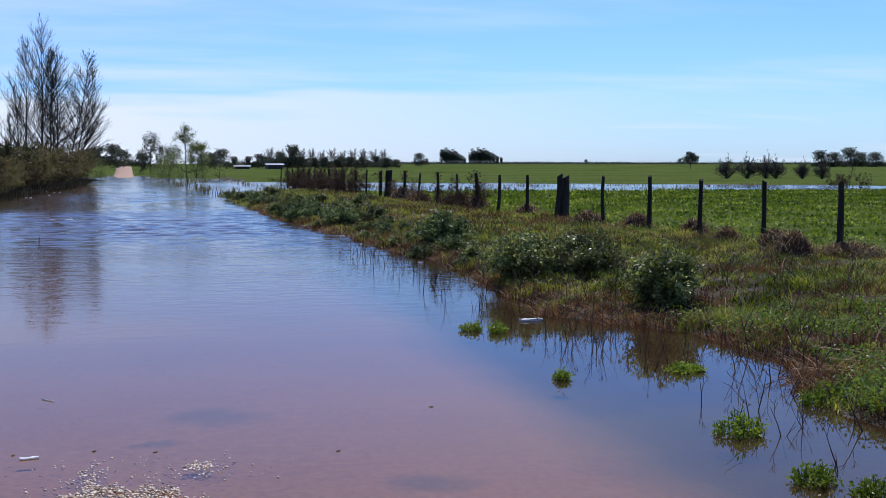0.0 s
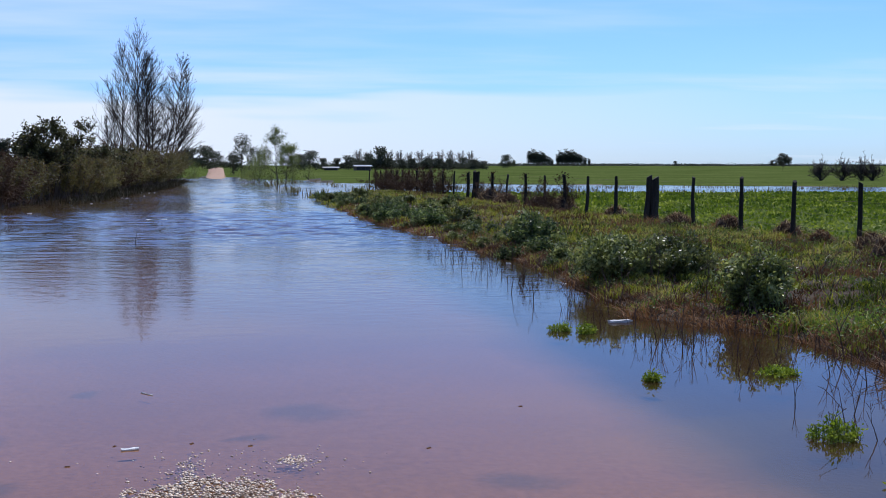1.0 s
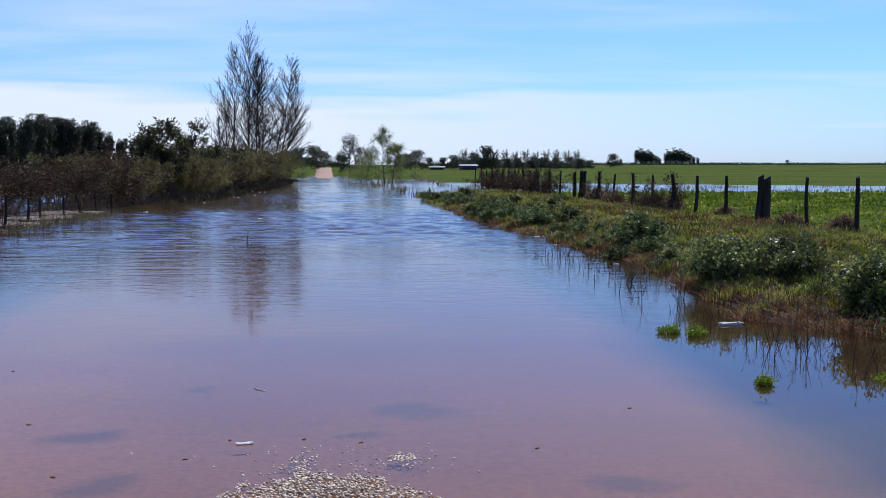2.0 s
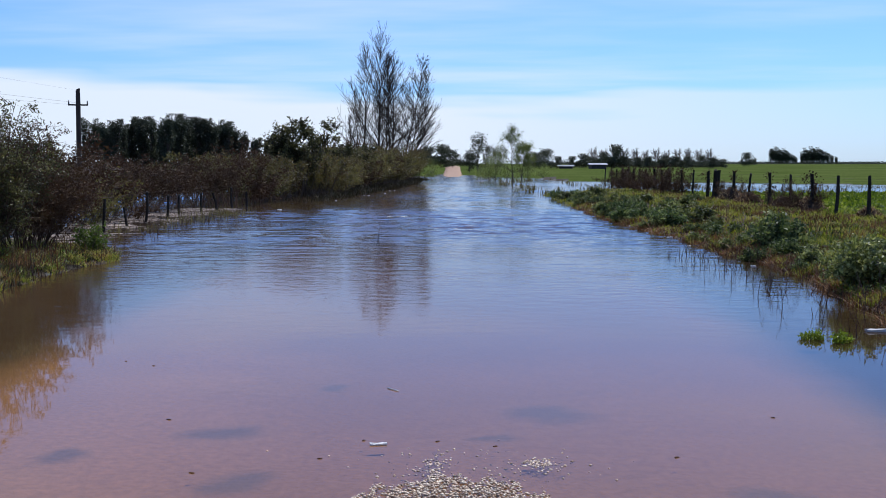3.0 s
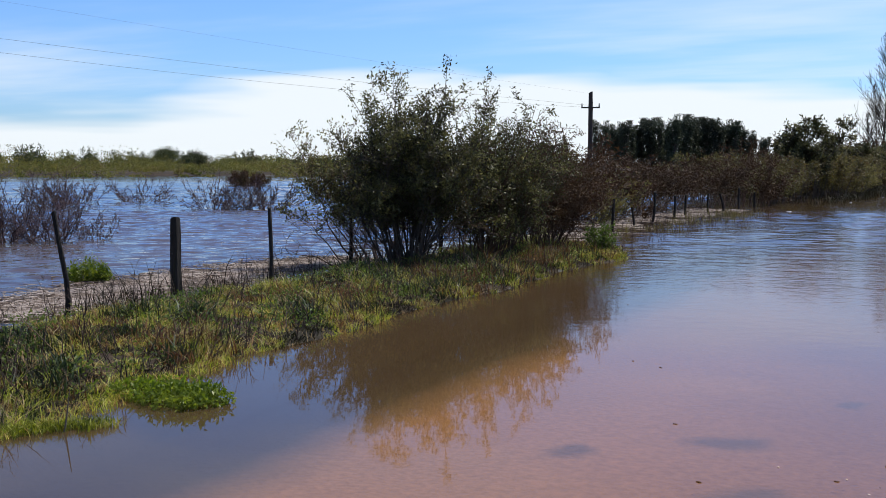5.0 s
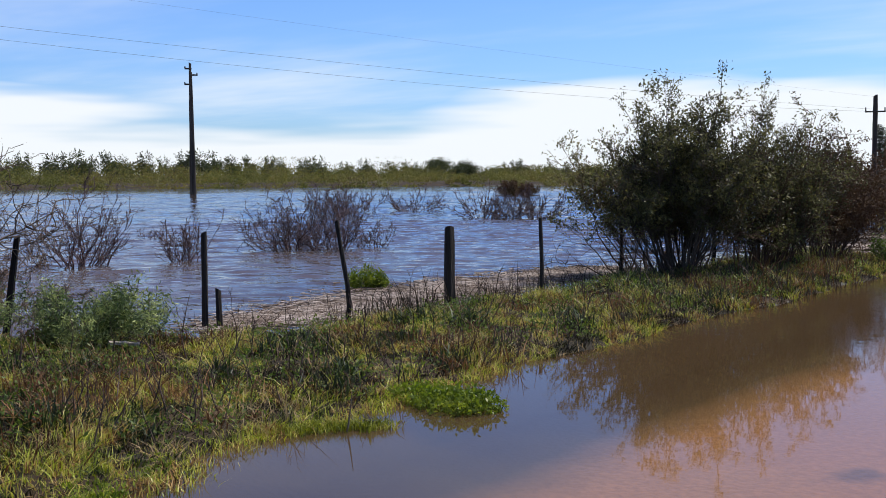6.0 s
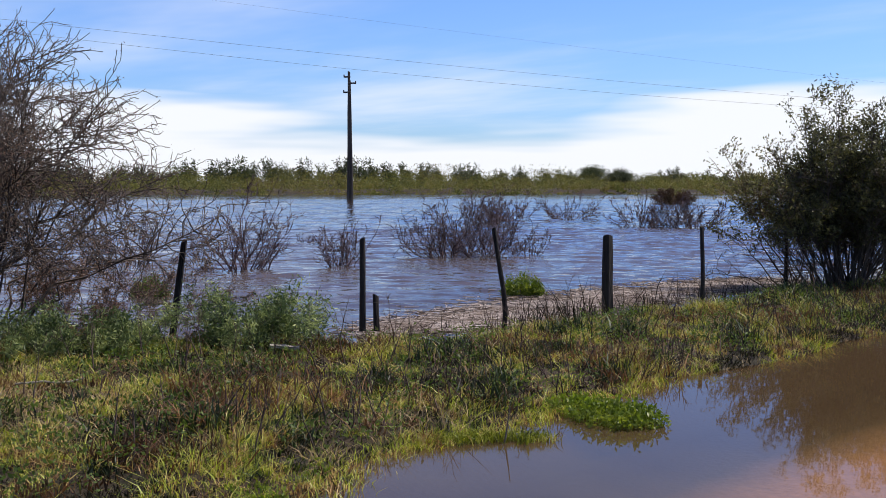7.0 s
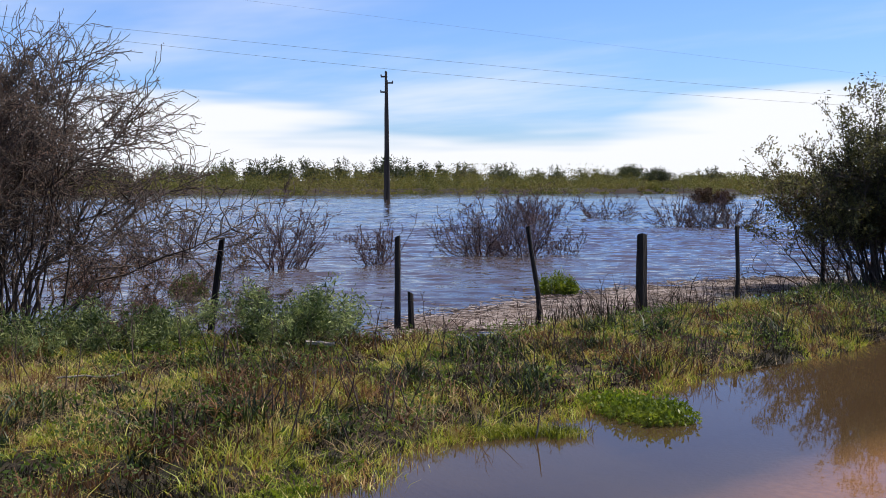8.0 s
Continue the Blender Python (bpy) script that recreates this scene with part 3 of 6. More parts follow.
def build_water():
    ring = np.concatenate([[0.004], np.arange(0.5, 8, 0.5), np.arange(8, 26, 0.095), np.arange(26, 42, 0.12), np.arange(42, 110, 0.3), np.arange(110, 240, 0.8), 240 * 1.2 ** np.arange(16)])
    az = np.radians(np.concatenate([np.arange(-38, 76, 0.4), np.arange(76, 322, 6.0)]))
    R, A = np.meshgrid(ring, az, indexing="ij")
    X, Y = -R * np.sin(A), R * np.cos(A)
    Z = ripples(X, Y)
    nr, na = R.shape
    i, j = np.meshgrid(np.arange(nr - 1), np.arange(na), indexing="ij")
    k = (j + 1) % na
    faces = np.stack([i * na + j, (i + 1) * na + j, (i + 1) * na + k, i * na + k], -1).reshape(-1, 4)
    verts = np.stack([X, Y, Z], -1).reshape(-1, 3)
    me = mesh_from("water", verts, faces, WATER, True)
    if me.polygons[len(faces) // 2].normal.z < 0:
        me.flip_normals()
    tagged(new("water", me), "muddy flood water lying over road and fields", "water", kind="structure")


def build_road():
    """The dry stretch of the clay road, where it climbs out of the flood far ahead."""
    y = np.arange(146, 420, 2.0)
    half = np.interp(y, (146, 246, 420), (1.15, 1.45, 1.6)) + 0.12 * np.sin(y * 0.9) + 0.08 * np.sin(y * 2.3)
    mid = np.interp(y, (146, 153, 246, 420), (-0.40, -0.44, -0.73, -1.2)) - ROAD_SLANT * y
    rows = []
    for f in (-1.15, -1, -0.5, 0, 0.5, 1, 1.15):
        x = mid + f * half
        rows.append(np.stack([x, y, land(x, y) + (0.05 + 0.03 * (1 - f * f) if abs(f) <= 1 else -0.15)], 1))
    verts = np.stack(rows, 1)
    n, m = verts.shape[:2]
    i, j = np.meshgrid(np.arange(n - 1), np.arange(m - 1), indexing="ij")
    faces = np.stack([i * m + j, i * m + j + 1, (i + 1) * m + j + 1, (i + 1) * m + j], -1).reshape(-1, 4)
    tagged(new("road", mesh_from("road", verts.reshape(-1, 3), faces, CLAY, True)), "pale orange clay road rising out of the flood", "road", kind="structure")


build_ground()
build_water()
build_road()


# ---- fences ----
def post_mesh(g, height, radius, bend=0.0, lean=(0, 0), sides=9, depth=0.35, square=False):
    """A weathered round or split post, uneven, with a chipped top; its foot goes into the ground."""
    bm = bmesh.new()
    rings, ph = [], g.uniform(0, 6)
    zs = np.linspace(-depth, height, 8)
    for z in zs:
        f = max(z, 0) / height
        cx, cy = lean[0] * f + bend * math.sin(f * 3.3), lean[1] * f + 0.4 * bend * math.sin(f * 5 + 1)
        rr = radius * (1.12 - 0.22 * f)
        ring = []
        for k in range(sides):
            a = 2 * math.pi * k / sides
            q = rr * (1 + 0.13 * math.sin(2 * a + ph) + 0.06 * g.normal())
            if square:
                q = rr * min(1.25, 1 / max(abs(math.cos(a)), abs(math.sin(a)))) * (1 + 0.03 * g.normal())
            top = 0.5 * radius * math.sin(a + ph) if z == zs[-1] else 0
            ring.append(bm.verts.new((cx + q * math.cos(a), cy + q * math.sin(a), z + top)))
        rings.append(ring)
    for a, b in zip(rings, rings[1:]):
        for k in range(sides):
            bm.faces.new((a[k], a[(k + 1) % sides], b[(k + 1) % sides], b[k]))
    bm.faces.new(rings[-1])
    bm.faces.new(rings[0][::-1])
    return bm


def strand(points, sag, k=6):
    """The line of one wire through the points, sagging a little in each span."""
    line = []
    for p, q in zip(points, points[1:]):
        p, q = np.array(p, float), np.array(q, float)
        line += [p + (q - p) * i / k - np.array([0, 0, sag * 4 * (i / k) * (1 - i / k)]) for i in range(k)]
    return line + [np.array(points[-1], float)]


def right_fence():
    g = np.random.default_rng(11)
    fence = thing("fence", "dark weathered wooden post fence along the pasture", "fence")
    heads = []
    for k in range(-2, 28):
        y = float(np.interp(k, (-2, 0, 5, 6, 12, 17, 28), (11.3, 16.15, 28.2, 31.1, 46.4, 59.5, 88))) + 0.06 * g.normal()
        x = RIGHT_FENCE - ROAD_SLANT * y + 0.05 * g.normal()
        z = float(land(x, y))
        top = 1.40 + 0.03 * g.normal() - z
        rad = 0.095 if k in (5, 13) else 0.062 if k in (8, 12, 14, 17, 19, 22) else 0.046
        p = part("post", post_mesh(g, top, rad, 0.015 * g.normal(), (0.03 * g.normal(), 0.03 * g.normal())), POST_WOOD, fence)
        p.location = (x, y, z)
        heads.append((x, y, z))
        if k in (8, 10, 12, 14, 16, 17, 18, 19, 21, 23):
            n = 170
            t, q, f = g.uniform(0, 6.28, n), np.abs(g.normal(size=n)) * 0.13, g.uniform(0.3, 1.05, n)
            spots = np.stack([np.cos(t) * q, np.sin(t) * q, f * top], 1)
            vine = part("vine", leaves("vine", spots, 0.085, BROWN_LEAF, g, 0.5), BROWN_LEAF, fence, "dry brown creeper on a post")
            vine.location, vine["kind"] = (x, y, z), "stuff"
        if k in (5, 13):
            p = part("post", post_mesh(g, top + 0.05, 0.07, 0.02, (0.08, 0.0)), POST_WOOD, fence, "second post leaning on the strainer")
            p.location = (x - 0.2, y + 0.05, z)
    for lift in (0.55, 0.82, 1.08, 1.32):
        part("wire", rope("wire", strand([(x, y, lift) for x, y, z in heads], 0.02), 0.0018, WIRE, 5), WIRE, fence)


RIGHT_FENCE = 11.0
right_fence()


def left_fence():
    g = np.random.default_rng(12)
    fence = thing("fence", "old wire fence of dark crooked posts at the flood's edge", "fence")
    heads = []
    # x, y, top height above the water, radius, bend, lean
    near = [(-11.75, 6.42, 1.05, 0.036, 0.02, 0.24), (-10.46, 8.15, 1.06, 0.034, 0.01, 0.02), (-9.45, 9.35, 1.17, 0.026, 0.09, -0.06), (-9.4, 11.15, 1.02, 0.054, 0.0, 0.0), (-9.4, 13.1, 1.09, 0.027, 0.02, 0.0), (-10.3, 16.6, 0.88, 0.036, 0.02, 0.03)]
    row = [(-10.0, 19.2), (-9.9, 21.8), (-9.9, 25.0), (-9.5, 27.6), (-9.75, 30.2), (-9.9, 32.2), (-10.2, 35.4), (-10.3, 37.2), (-10.1, 39.3), (-9.9, 40.6), (-9.9, 43), (-9.9, 45.5)]
    for x, y, top, rad, bend, lean in near + [(x, y, 0.7 + 0.1 * g.normal(), 0.037, 0.04 * g.normal(), 0.1 * g.normal()) for x, y in row]:
        z = float(land(x, y))
        p = part("post", post_mesh(g, top - z, rad, bend, (lean * 0.75, lean * 0.6), 10, 0.4, 0.05 < rad < 0.0545), POST_WOOD, fence)
        p.location = (x, y, z)
        heads.append((x, y, z))
    z = float(land(-10.36, 8.3))
    p = part("post", post_mesh(g, 0.42 - z, 0.04, 0.01, (-0.03, 0)), POST_WOOD, fence, "broken stump")
    p.location = (-10.36, 8.3, z)
    for lift in (0.35, 0.6, 0.85):
        part("wire", rope("wire", strand([(x, y, lift) for x, y, z in heads], 0.03), 0.0018, WIRE, 5), WIRE, fence)


left_fence()


# ---- power line ----
def utility_pole(at, height, turn, kind):
    pole = thing("utility_pole", "dark wooden power pole standing in the flood" if kind == "double" else "dark wooden power pole with a crossarm behind the hedge", "utility pole", at, turn, "poles of the power line")
    g = np.random.default_rng(int(height * 10))
    tall = 0.14 if kind == "double" else 0.34
    if kind == "double":
        for dx, top in ((-0.15, height), (0.16, height * 0.93)):
            bm = post_mesh(g, top, 0.13, 0.0, (-dx * 0.9, 0), 10, 1.2)
            part("pole", bm, POLE_WOOD, pole).location = (dx, 0, 0)
    else:
        part("pole", post_mesh(g, height, 0.2, 0.0, (0, 0), 10, 1.2), POLE_WOOD, pole)
    for drop, left, right in (((0.5, 0.48, 0.12), (1.05, 0.12, 0.62), (1.85, 0.52, 0.12)) if kind == "double" else ((1.45, 0.9, 0.9),)):
        bm = bmesh.new()
        bmesh.ops.create_cube(bm, size=1)
        bmesh.ops.scale(bm, vec=(left + right, 0.12, 0.14), verts=bm.verts)
        bmesh.ops.translate(bm, vec=((right - left) / 2, 0, 0), verts=bm.verts)
        bmesh.ops.bevel(bm, geom=bm.edges[:], offset=0.015, segments=1, affect="EDGES")
        arm = part("crossarm", bm, POLE_WOOD, pole)
        arm.location = (0, -0.18, height - drop)
        for end in (-left, right):
            if abs(end) > 0.2:
                bm = bmesh.new()
                bmesh.ops.create_cone(bm, cap_ends=True, segments=8, radius1=0.07, radius2=0.045, depth=tall)
                part("insulator", bm, CERAMIC, arm, "dark glazed insulator").location = (end * 0.92, 0, 0.06 + tall / 2)
    return pole


POLE_B, POLE_A, POLE_C = (-82.6, 63.4), (-39.3, 107.5), (-67.6, 18.1)
utility_pole((*POLE_B, -0.8), 12.2, radians(50), "double")
utility_pole((*POLE_A, -0.5), 9.0, radians(19), "cross")
utility_pole((*POLE_C, -0.8), 14.8, radians(60), "cross")


def cables():
    for lift_a, lift_c, sag in ((7.25, 11.25, 0.5), (7.05, 10.75, 1.0), (8.4, 13.9, 0.3)):
        line = strand([(POLE_A[0], POLE_A[1] - 0.18, lift_a), (POLE_C[0], POLE_C[1] - 0.18, lift_c)], sag, 24)
        tagged(new("power_cable", rope("power_cable", line, 0.008 if lift_a < 8 else 0.004, WIRE)), "thin dark overhead power cable", "cable", "cables of the power line")


cables()


# ---- trees and shrubs ----
def fit_box(segs, tips, radius, height, finest=0.002, crest=100, soft=False):
    """Scale a grown plant to its height and, where given, its radius."""
    segs, tips = np.array(segs), np.array(tips)
    ends = segs[:, 3:6]
    kz = height / np.percentile(ends[:, 2], crest)
    kr = radius / np.percentile(np.hypot(ends[:, 0], ends[:, 1]), 98) if radius else kz
    k = np.array([kr, kr, kz])
    segs[:, :3] *= k
    segs[:, 3:6] *= k
    tips[:, :3] *= k
    segs[:, 6:] = np.maximum(segs[:, 6:], [finest, finest * 0.5])
    if soft:
        segs, tips = segs[segs[:, 5] < height * 1.06], tips[tips[:, 2] < height * 1.06]
    return segs, tips


def bare_tree(name, label, seed, height, trunks, bark, at, spread=0.35, depth=4, rise=0.2, group="", limbs=4, buds=None, reach=0.42, radius=0, twig=0.012, per_bud=1, low=0.16, finest=0.002, wander=0.12, kids=(2, 4), shrink=0.6, steps=4, first=0.3):
    """A leafless tree: leaders with steep limbs and fine twigs, each leader with a crown of its own."""
    g = np.random.default_rng(seed)
    tree = thing(name, label, "tree", at, 0, group)
    grown = []
    for dx, dy, share, lean in trunks:
        core, fine, tips = [], [], []
        p, d = np.array([dx, dy, -0.4]), unit(np.array([lean, 0.05 * g.normal(), 1.0]))
        top, n = height * share, 11
        r0 = 0.013 * top
        for i in range(n):
            q = p + d * (top / n)
            d = unit(d + 0.04 * g.normal(size=3) + np.array([0, 0, 0.05]))
            f = (i + 1) / n
            core.append((*p, *q, r0 * (1 - 0.9 * i / n), r0 * (1 - 0.9 * f)))
            if f > low:
                for _ in range(limbs if f < 0.8 else 3):
                    t = g.uniform(0, 2 * math.pi)
                    a = spread * g.uniform(0.7, 1.5)
                    b = p + (q - p) * g.uniform()
                    grow(g, b, (math.cos(t) * math.sin(a), math.sin(t) * math.sin(a), math.cos(a)), top * reach * (1.12 - f) * g.uniform(0.6, 1.1) + 0.05 * top, r0 * (1 - 0.9 * f) * 0.45 + twig, depth - 2, fine, tips, wander, rise, kids, 0.5, shrink, steps, first)
            p = q
        grown.append((core, fine, tips))
    k = height / max(max(c[5] for c in f) for _, f, _ in grown)
    for core, fine, tips in grown:
        core, fine, tips = [np.array(v) * np.array([1, 1, k, 1, 1, k, 1, 1][:len(v[0])]) for v in (core, fine, tips)]
        fine[:, 6:] = np.maximum(fine[:, 6:], finest)
        part("trunk", tubes("trunk", core, bark, 8), bark, tree)
        part("crown", tubes("crown", fine, bark, 3), bark, tree)
        if buds:
            pts = np.repeat(tips[:, :3], per_bud, 0)
            part("foliage", leaves("foliage", pts + 0.03 * height * g.normal(size=pts.shape), 0.02 * height, buds, g), buds, tree)
    return tree


def leafy_shrub(name, label, seed, at, radius, height, n_stems, leaf, leaf_size, per_tip, bark, turn=0, group="", category="shrub", depth=3, wild=0.18, kids=(2, 4), base=0.35, rise=0.10, thick=0.008, sides=3, open_out=1.0, keep=0.0, leaf_low=0.02, finest=0.002, crest=100, narrow=0.42, first=0.3, leaf_high=99.0, fork=0.6, shrink=0.58, steps=4, soft=False, free=False, skirt=0.0):
    """Stems fanning from one foot, twigs and separate leaves with gaps between them."""
    g = np.random.default_rng(seed)
    bush = thing(name, label, category, at, turn, group)
    segs, tips = [], []
    for _ in range(n_stems):
        t, q = g.uniform(0, 2 * math.pi), math.sqrt(g.uniform())
        foot = np.array([math.cos(t) * q * radius * base, math.sin(t) * q * radius * base, -0.12])
        out = q * open_out * radius / height
        d = np.array([math.cos(t) * out, math.sin(t) * out, 1.0])
        grow(g, foot, d, height * g.uniform(0.4, 0.75) * (1.15 - 0.35 * q), thick * height + 0.004, depth, segs, tips, wild, rise, kids, fork, shrink, steps, first)
    segs, tips = fit_box(segs, tips, 0 if free else radius, height, finest, crest, soft)
    if skirt:
        segs, tips = [v[v[:, k + 2] > skirt * (np.hypot(v[:, k], v[:, k + 1]) - 0.7)] for v, k in ((segs, 3), (tips, 0))]
    part("stem", tubes("stem", segs, bark, sides), bark, bush)
    if per_tip:
        k = np.repeat(tips, per_tip, 0)
        pts = k[:, :3] + leaf_size * 0.6 * g.normal(size=(len(k), 3))
        pts = pts[(pts[:, 2] > leaf_low) & (pts[:, 2] < leaf_high * g.uniform(0.5, 1.1, len(pts))) & (g.uniform(size=len(pts)) > keep)]
        part("foliage", leaves("foliage", pts, leaf_size, leaf, g, narrow, 0.25), leaf, bush)
    return bush


def fan(g, radius, height, n, base=0.3, drop=0.5, peak=2.0, arch=(0.25, 0.6), twigs=8, twig_len=0.2, thick=0.006, steps=6, first=0.25, rise=0.06, kids=(1, 3), low=0.55, wander=0.025, fork=0.65, crook=0.1, joints=3):
    """Stems that curve from one foot to the points of a dome, each set with fine twigs; returns sticks and twig points."""
    segs, tips = [], []
    for _ in range(n):
        t, q = g.uniform(0, 2 * math.pi), math.sqrt(g.uniform())
        foot = np.array([math.cos(t), math.sin(t), 0]) * q * radius * base
        t += 0.35 * g.normal()
        head = np.array([math.cos(t) * q * radius, math.sin(t) * q * radius, height * (1 - drop * q ** peak) * g.uniform(low, 1.0)])
        foot[2] = -0.15
        bend = foot + (head - foot) * np.array([arch[0], arch[0], arch[1]])
        f = np.linspace(0, 1, steps + 1)[:, None]
        line = foot * (1 - f) ** 2 + 2 * bend * f * (1 - f) + head * f * f
        line[1:] += np.cumsum(g.normal(size=(steps, 3)), 0) * wander * height / math.sqrt(steps)
        r0 = thick * height * g.uniform(0.7, 1.2) + 0.002
        for i in range(steps):
            segs.append((*line[i], *line[i + 1], r0 * (1 - 0.8 * i / steps), r0 * (1 - 0.8 * (i + 1) / steps)))
        for _ in range(g.poisson(twigs)):
            u = g.uniform(first, 1.0) * steps
            i = min(int(u), steps - 1)
            at = line[i] + (line[i + 1] - line[i]) * (u - i)
            way = unit(line[i + 1] - line[i]) + fork * g.normal(size=3) + np.array([0, 0, rise])
            grow(g, at, way, twig_len * height * g.uniform(0.4, 1.2), r0 * 0.35, 1, segs, tips, crook, rise, kids, 0.6, 0.6, joints, 0.2)
    return np.array(segs), np.array(tips)


def fan_shrub(name, label, seed, at, radius, height, n, bark, leaf=None, leaf_size=0.05, per=5, leaf_low=0.0, finest=0.003, turn=0.0, group="", category="shrub", narrow=0.42, lean=(0.0, 0.0), size_up=0.25, **shape):
    """A shrub of fanned stems under a dome, with separate leaves on its twigs where it has any."""
    g = np.random.default_rng(seed)
    bush = thing(name, label, category, at, turn, group)
    segs, tips = fan(g, radius, height, n, **shape)
    for v, k in ((segs, 0), (segs, 3), (tips, 0)):
        v[:, k] += lean[0] * v[:, k + 2]
        v[:, k + 1] += lean[1] * v[:, k + 2]
    segs[:, 6:] = np.maximum(segs[:, 6:], [finest, finest * 0.7])
    stems = part("stem", tubes("stem", segs, bark, 3), bark, bush)
    if height < 1:
        stems["kind"] = "stuff"
    if leaf:
        k = np.repeat(tips, per, 0)
        pts = k[:, :3] + leaf_size * 0.7 * g.normal(size=(len(k), 3))
        pts = pts[pts[:, 2] > leaf_low * g.uniform(0.75, 1.25, len(pts))]
        part("foliage", leaves("foliage", pts, leaf_size, leaf, g, narrow, size_up), leaf, bush)
    return bush


def poplar(label, seed, at, height, trunks, reach=0.34, limbs=70, low=0.12, group="", bark=None, finest=0.0125, wide=0.75):
    """A leafless poplar: straight leaders, many steep curving limbs and a haze of fine twigs."""
    g = np.random.default_rng(seed)
    bark = bark or POPLAR_BARK
    tree = thing("poplar_tree", label, "tree", at, 0, group)
    for dx, dy, share, lean in trunks:
        top, n = height * share, 12
        p, d = np.array([dx, dy, -0.4]), unit(np.array([lean, 0.1 * lean, 1.0]))
        line = [p]
        for i in range(n):
            d = unit(d + 0.025 * g.normal(size=3) + np.array([0, 0, 0.04]))
            p = p + d * (top + 0.4) / n
            line.append(p)
        line = np.array(line)
        line[:, 2] *= top / line[-1, 2]
        r0 = 0.007 * top + 0.03
        thin = [r0 * max(0.06, (1 - i / n) ** 1.35) for i in range(n + 1)]
        core = [(*line[i], *line[i + 1], thin[i], thin[i + 1]) for i in range(n)]
        fine, tips = [], []
        for _ in range(limbs):
            f = low + (0.985 - low) * g.uniform() ** 0.85
            i = min(int(f * n), n - 1)
            b = line[i] + (line[i + 1] - line[i]) * (f * n - i)
            t = g.uniform(0, 2 * math.pi)
            a = wide * (1 - 0.55 * f) * g.uniform(0.7, 1.25)
            long = top * reach * g.uniform(0.55, 1.05) * (1.04 - f) ** 0.8
            grow(g, b, (math.cos(t) * math.sin(a), math.sin(t) * math.sin(a), math.cos(a)), long + 0.025 * top, r0 * (1 - f) * 0.34 + 0.016, 1, fine, tips, 0.04, 0.05, (8, 12), 0.55, 0.32, 4, 0.15)
        fine = np.array(fine)
        fine[:, 6:] = np.maximum(fine[:, 6:], finest)
        part("trunk", tubes("trunk", core, bark, 8), bark, tree)
        part("crown", tubes("crown", fine, bark, 3), bark, tree)
    return tree


def crown_tree(name, label, seed, at, height, width, leaf, bark, group="", clumps=16, per=150, leaf_size=0.5, low=0.35, flat=0.7, category="tree", trunk=0.03, size=1.0, column=False):
    """A leafy tree seen from afar: trunk, limbs, and a crown of leaf clumps with gaps."""
    g = np.random.default_rng(seed)
    tree = thing(name, label, category, at, g.uniform(0, 6), group, size)
    segs, pts = [(0, 0, -0.5, 0, 0, height * 0.55, trunk * height * 0.5, trunk * height * 0.3)], []
    for _ in range(clumps):
        t, f = g.uniform(0, 2 * math.pi), g.uniform(low, 1.0)
        bulge = math.sin(math.pi * min(1, (f - low) / (1 - low) * 0.75 + 0.22))
        bulge = 0.8 if column else bulge
        c = np.array([math.cos(t), math.sin(t), 0]) * width * 0.5 * bulge * math.sqrt(g.uniform(0.15, 1)) + np.array([0, 0, height * f])
        segs.append((0, 0, height * max(0.12, f * 0.55 - 0.1), *c, trunk * height * 0.16, 0.02))
        rad = width * g.uniform(0.16, 0.30)
        pts.append(c + np.clip(g.normal(size=(per, 3)), -1.4, 1.4) * np.array([rad, rad, rad * flat]) * 0.6)
    part("trunk", tubes("trunk", segs, bark, 5), bark, tree)
    part("crown", leaves("crown", np.vstack(pts), leaf_size * 0.5, leaf, g, 0.75), leaf, tree)
    return tree


def g_at(x, y, dz=0.0):
    return (x, y, float(land(x, y)) + dz)


def polar(az, dist, dz=0.0):
    """A place on the ground, by its bearing left of the road and its distance."""
    a = radians(az)
    return g_at(-math.sin(a) * dist, math.cos(a) * dist, dz)


# poplars at the end of the hedge
poplar("tall leafless poplar with steep grey-brown branches", 21, polar(5.97, 127), 16.8, [(0, 0, 1.0, 0.0), (-1.4, 0.6, 0.87, -0.02), (0.7, 0.8, 0.8, 0.02)], 0.46, 58, wide=0.75)
poplar("broad leafless poplar with spreading twiggy limbs", 22, polar(4.95, 126), 13.4, [(-0.5, 0, 1.0, 0.02), (0.3, -0.6, 0.98, 0.09), (0.7, 0.4, 0.86, 0.20), (0.8, 0.1, 0.72, 0.36), (-0.9, 0.5, 0.92, -0.04)], 0.50, 56, 0.1, wide=1.08)
poplar("slender leafless poplar beside the taller ones", 23, polar(6.85, 127), 10.2, [(0, 0, 1.0, -0.03), (-0.6, 0.4, 0.72, -0.06)], 0.45, 46, wide=0.7)
# young willow at the flooded verge
bare_tree("willow_tree", "young willow with thin trunks and sparse spring leaves", 25, 5.8, [(0, 0, 1.0, -0.06), (0.35, 0.1, 0.8, 0.22)], BARK, polar(-0.75, 103), 0.85, 4, 0.06, buds=SPRING_LEAF, reach=0.42, limbs=3, low=0.4, per_bud=4)
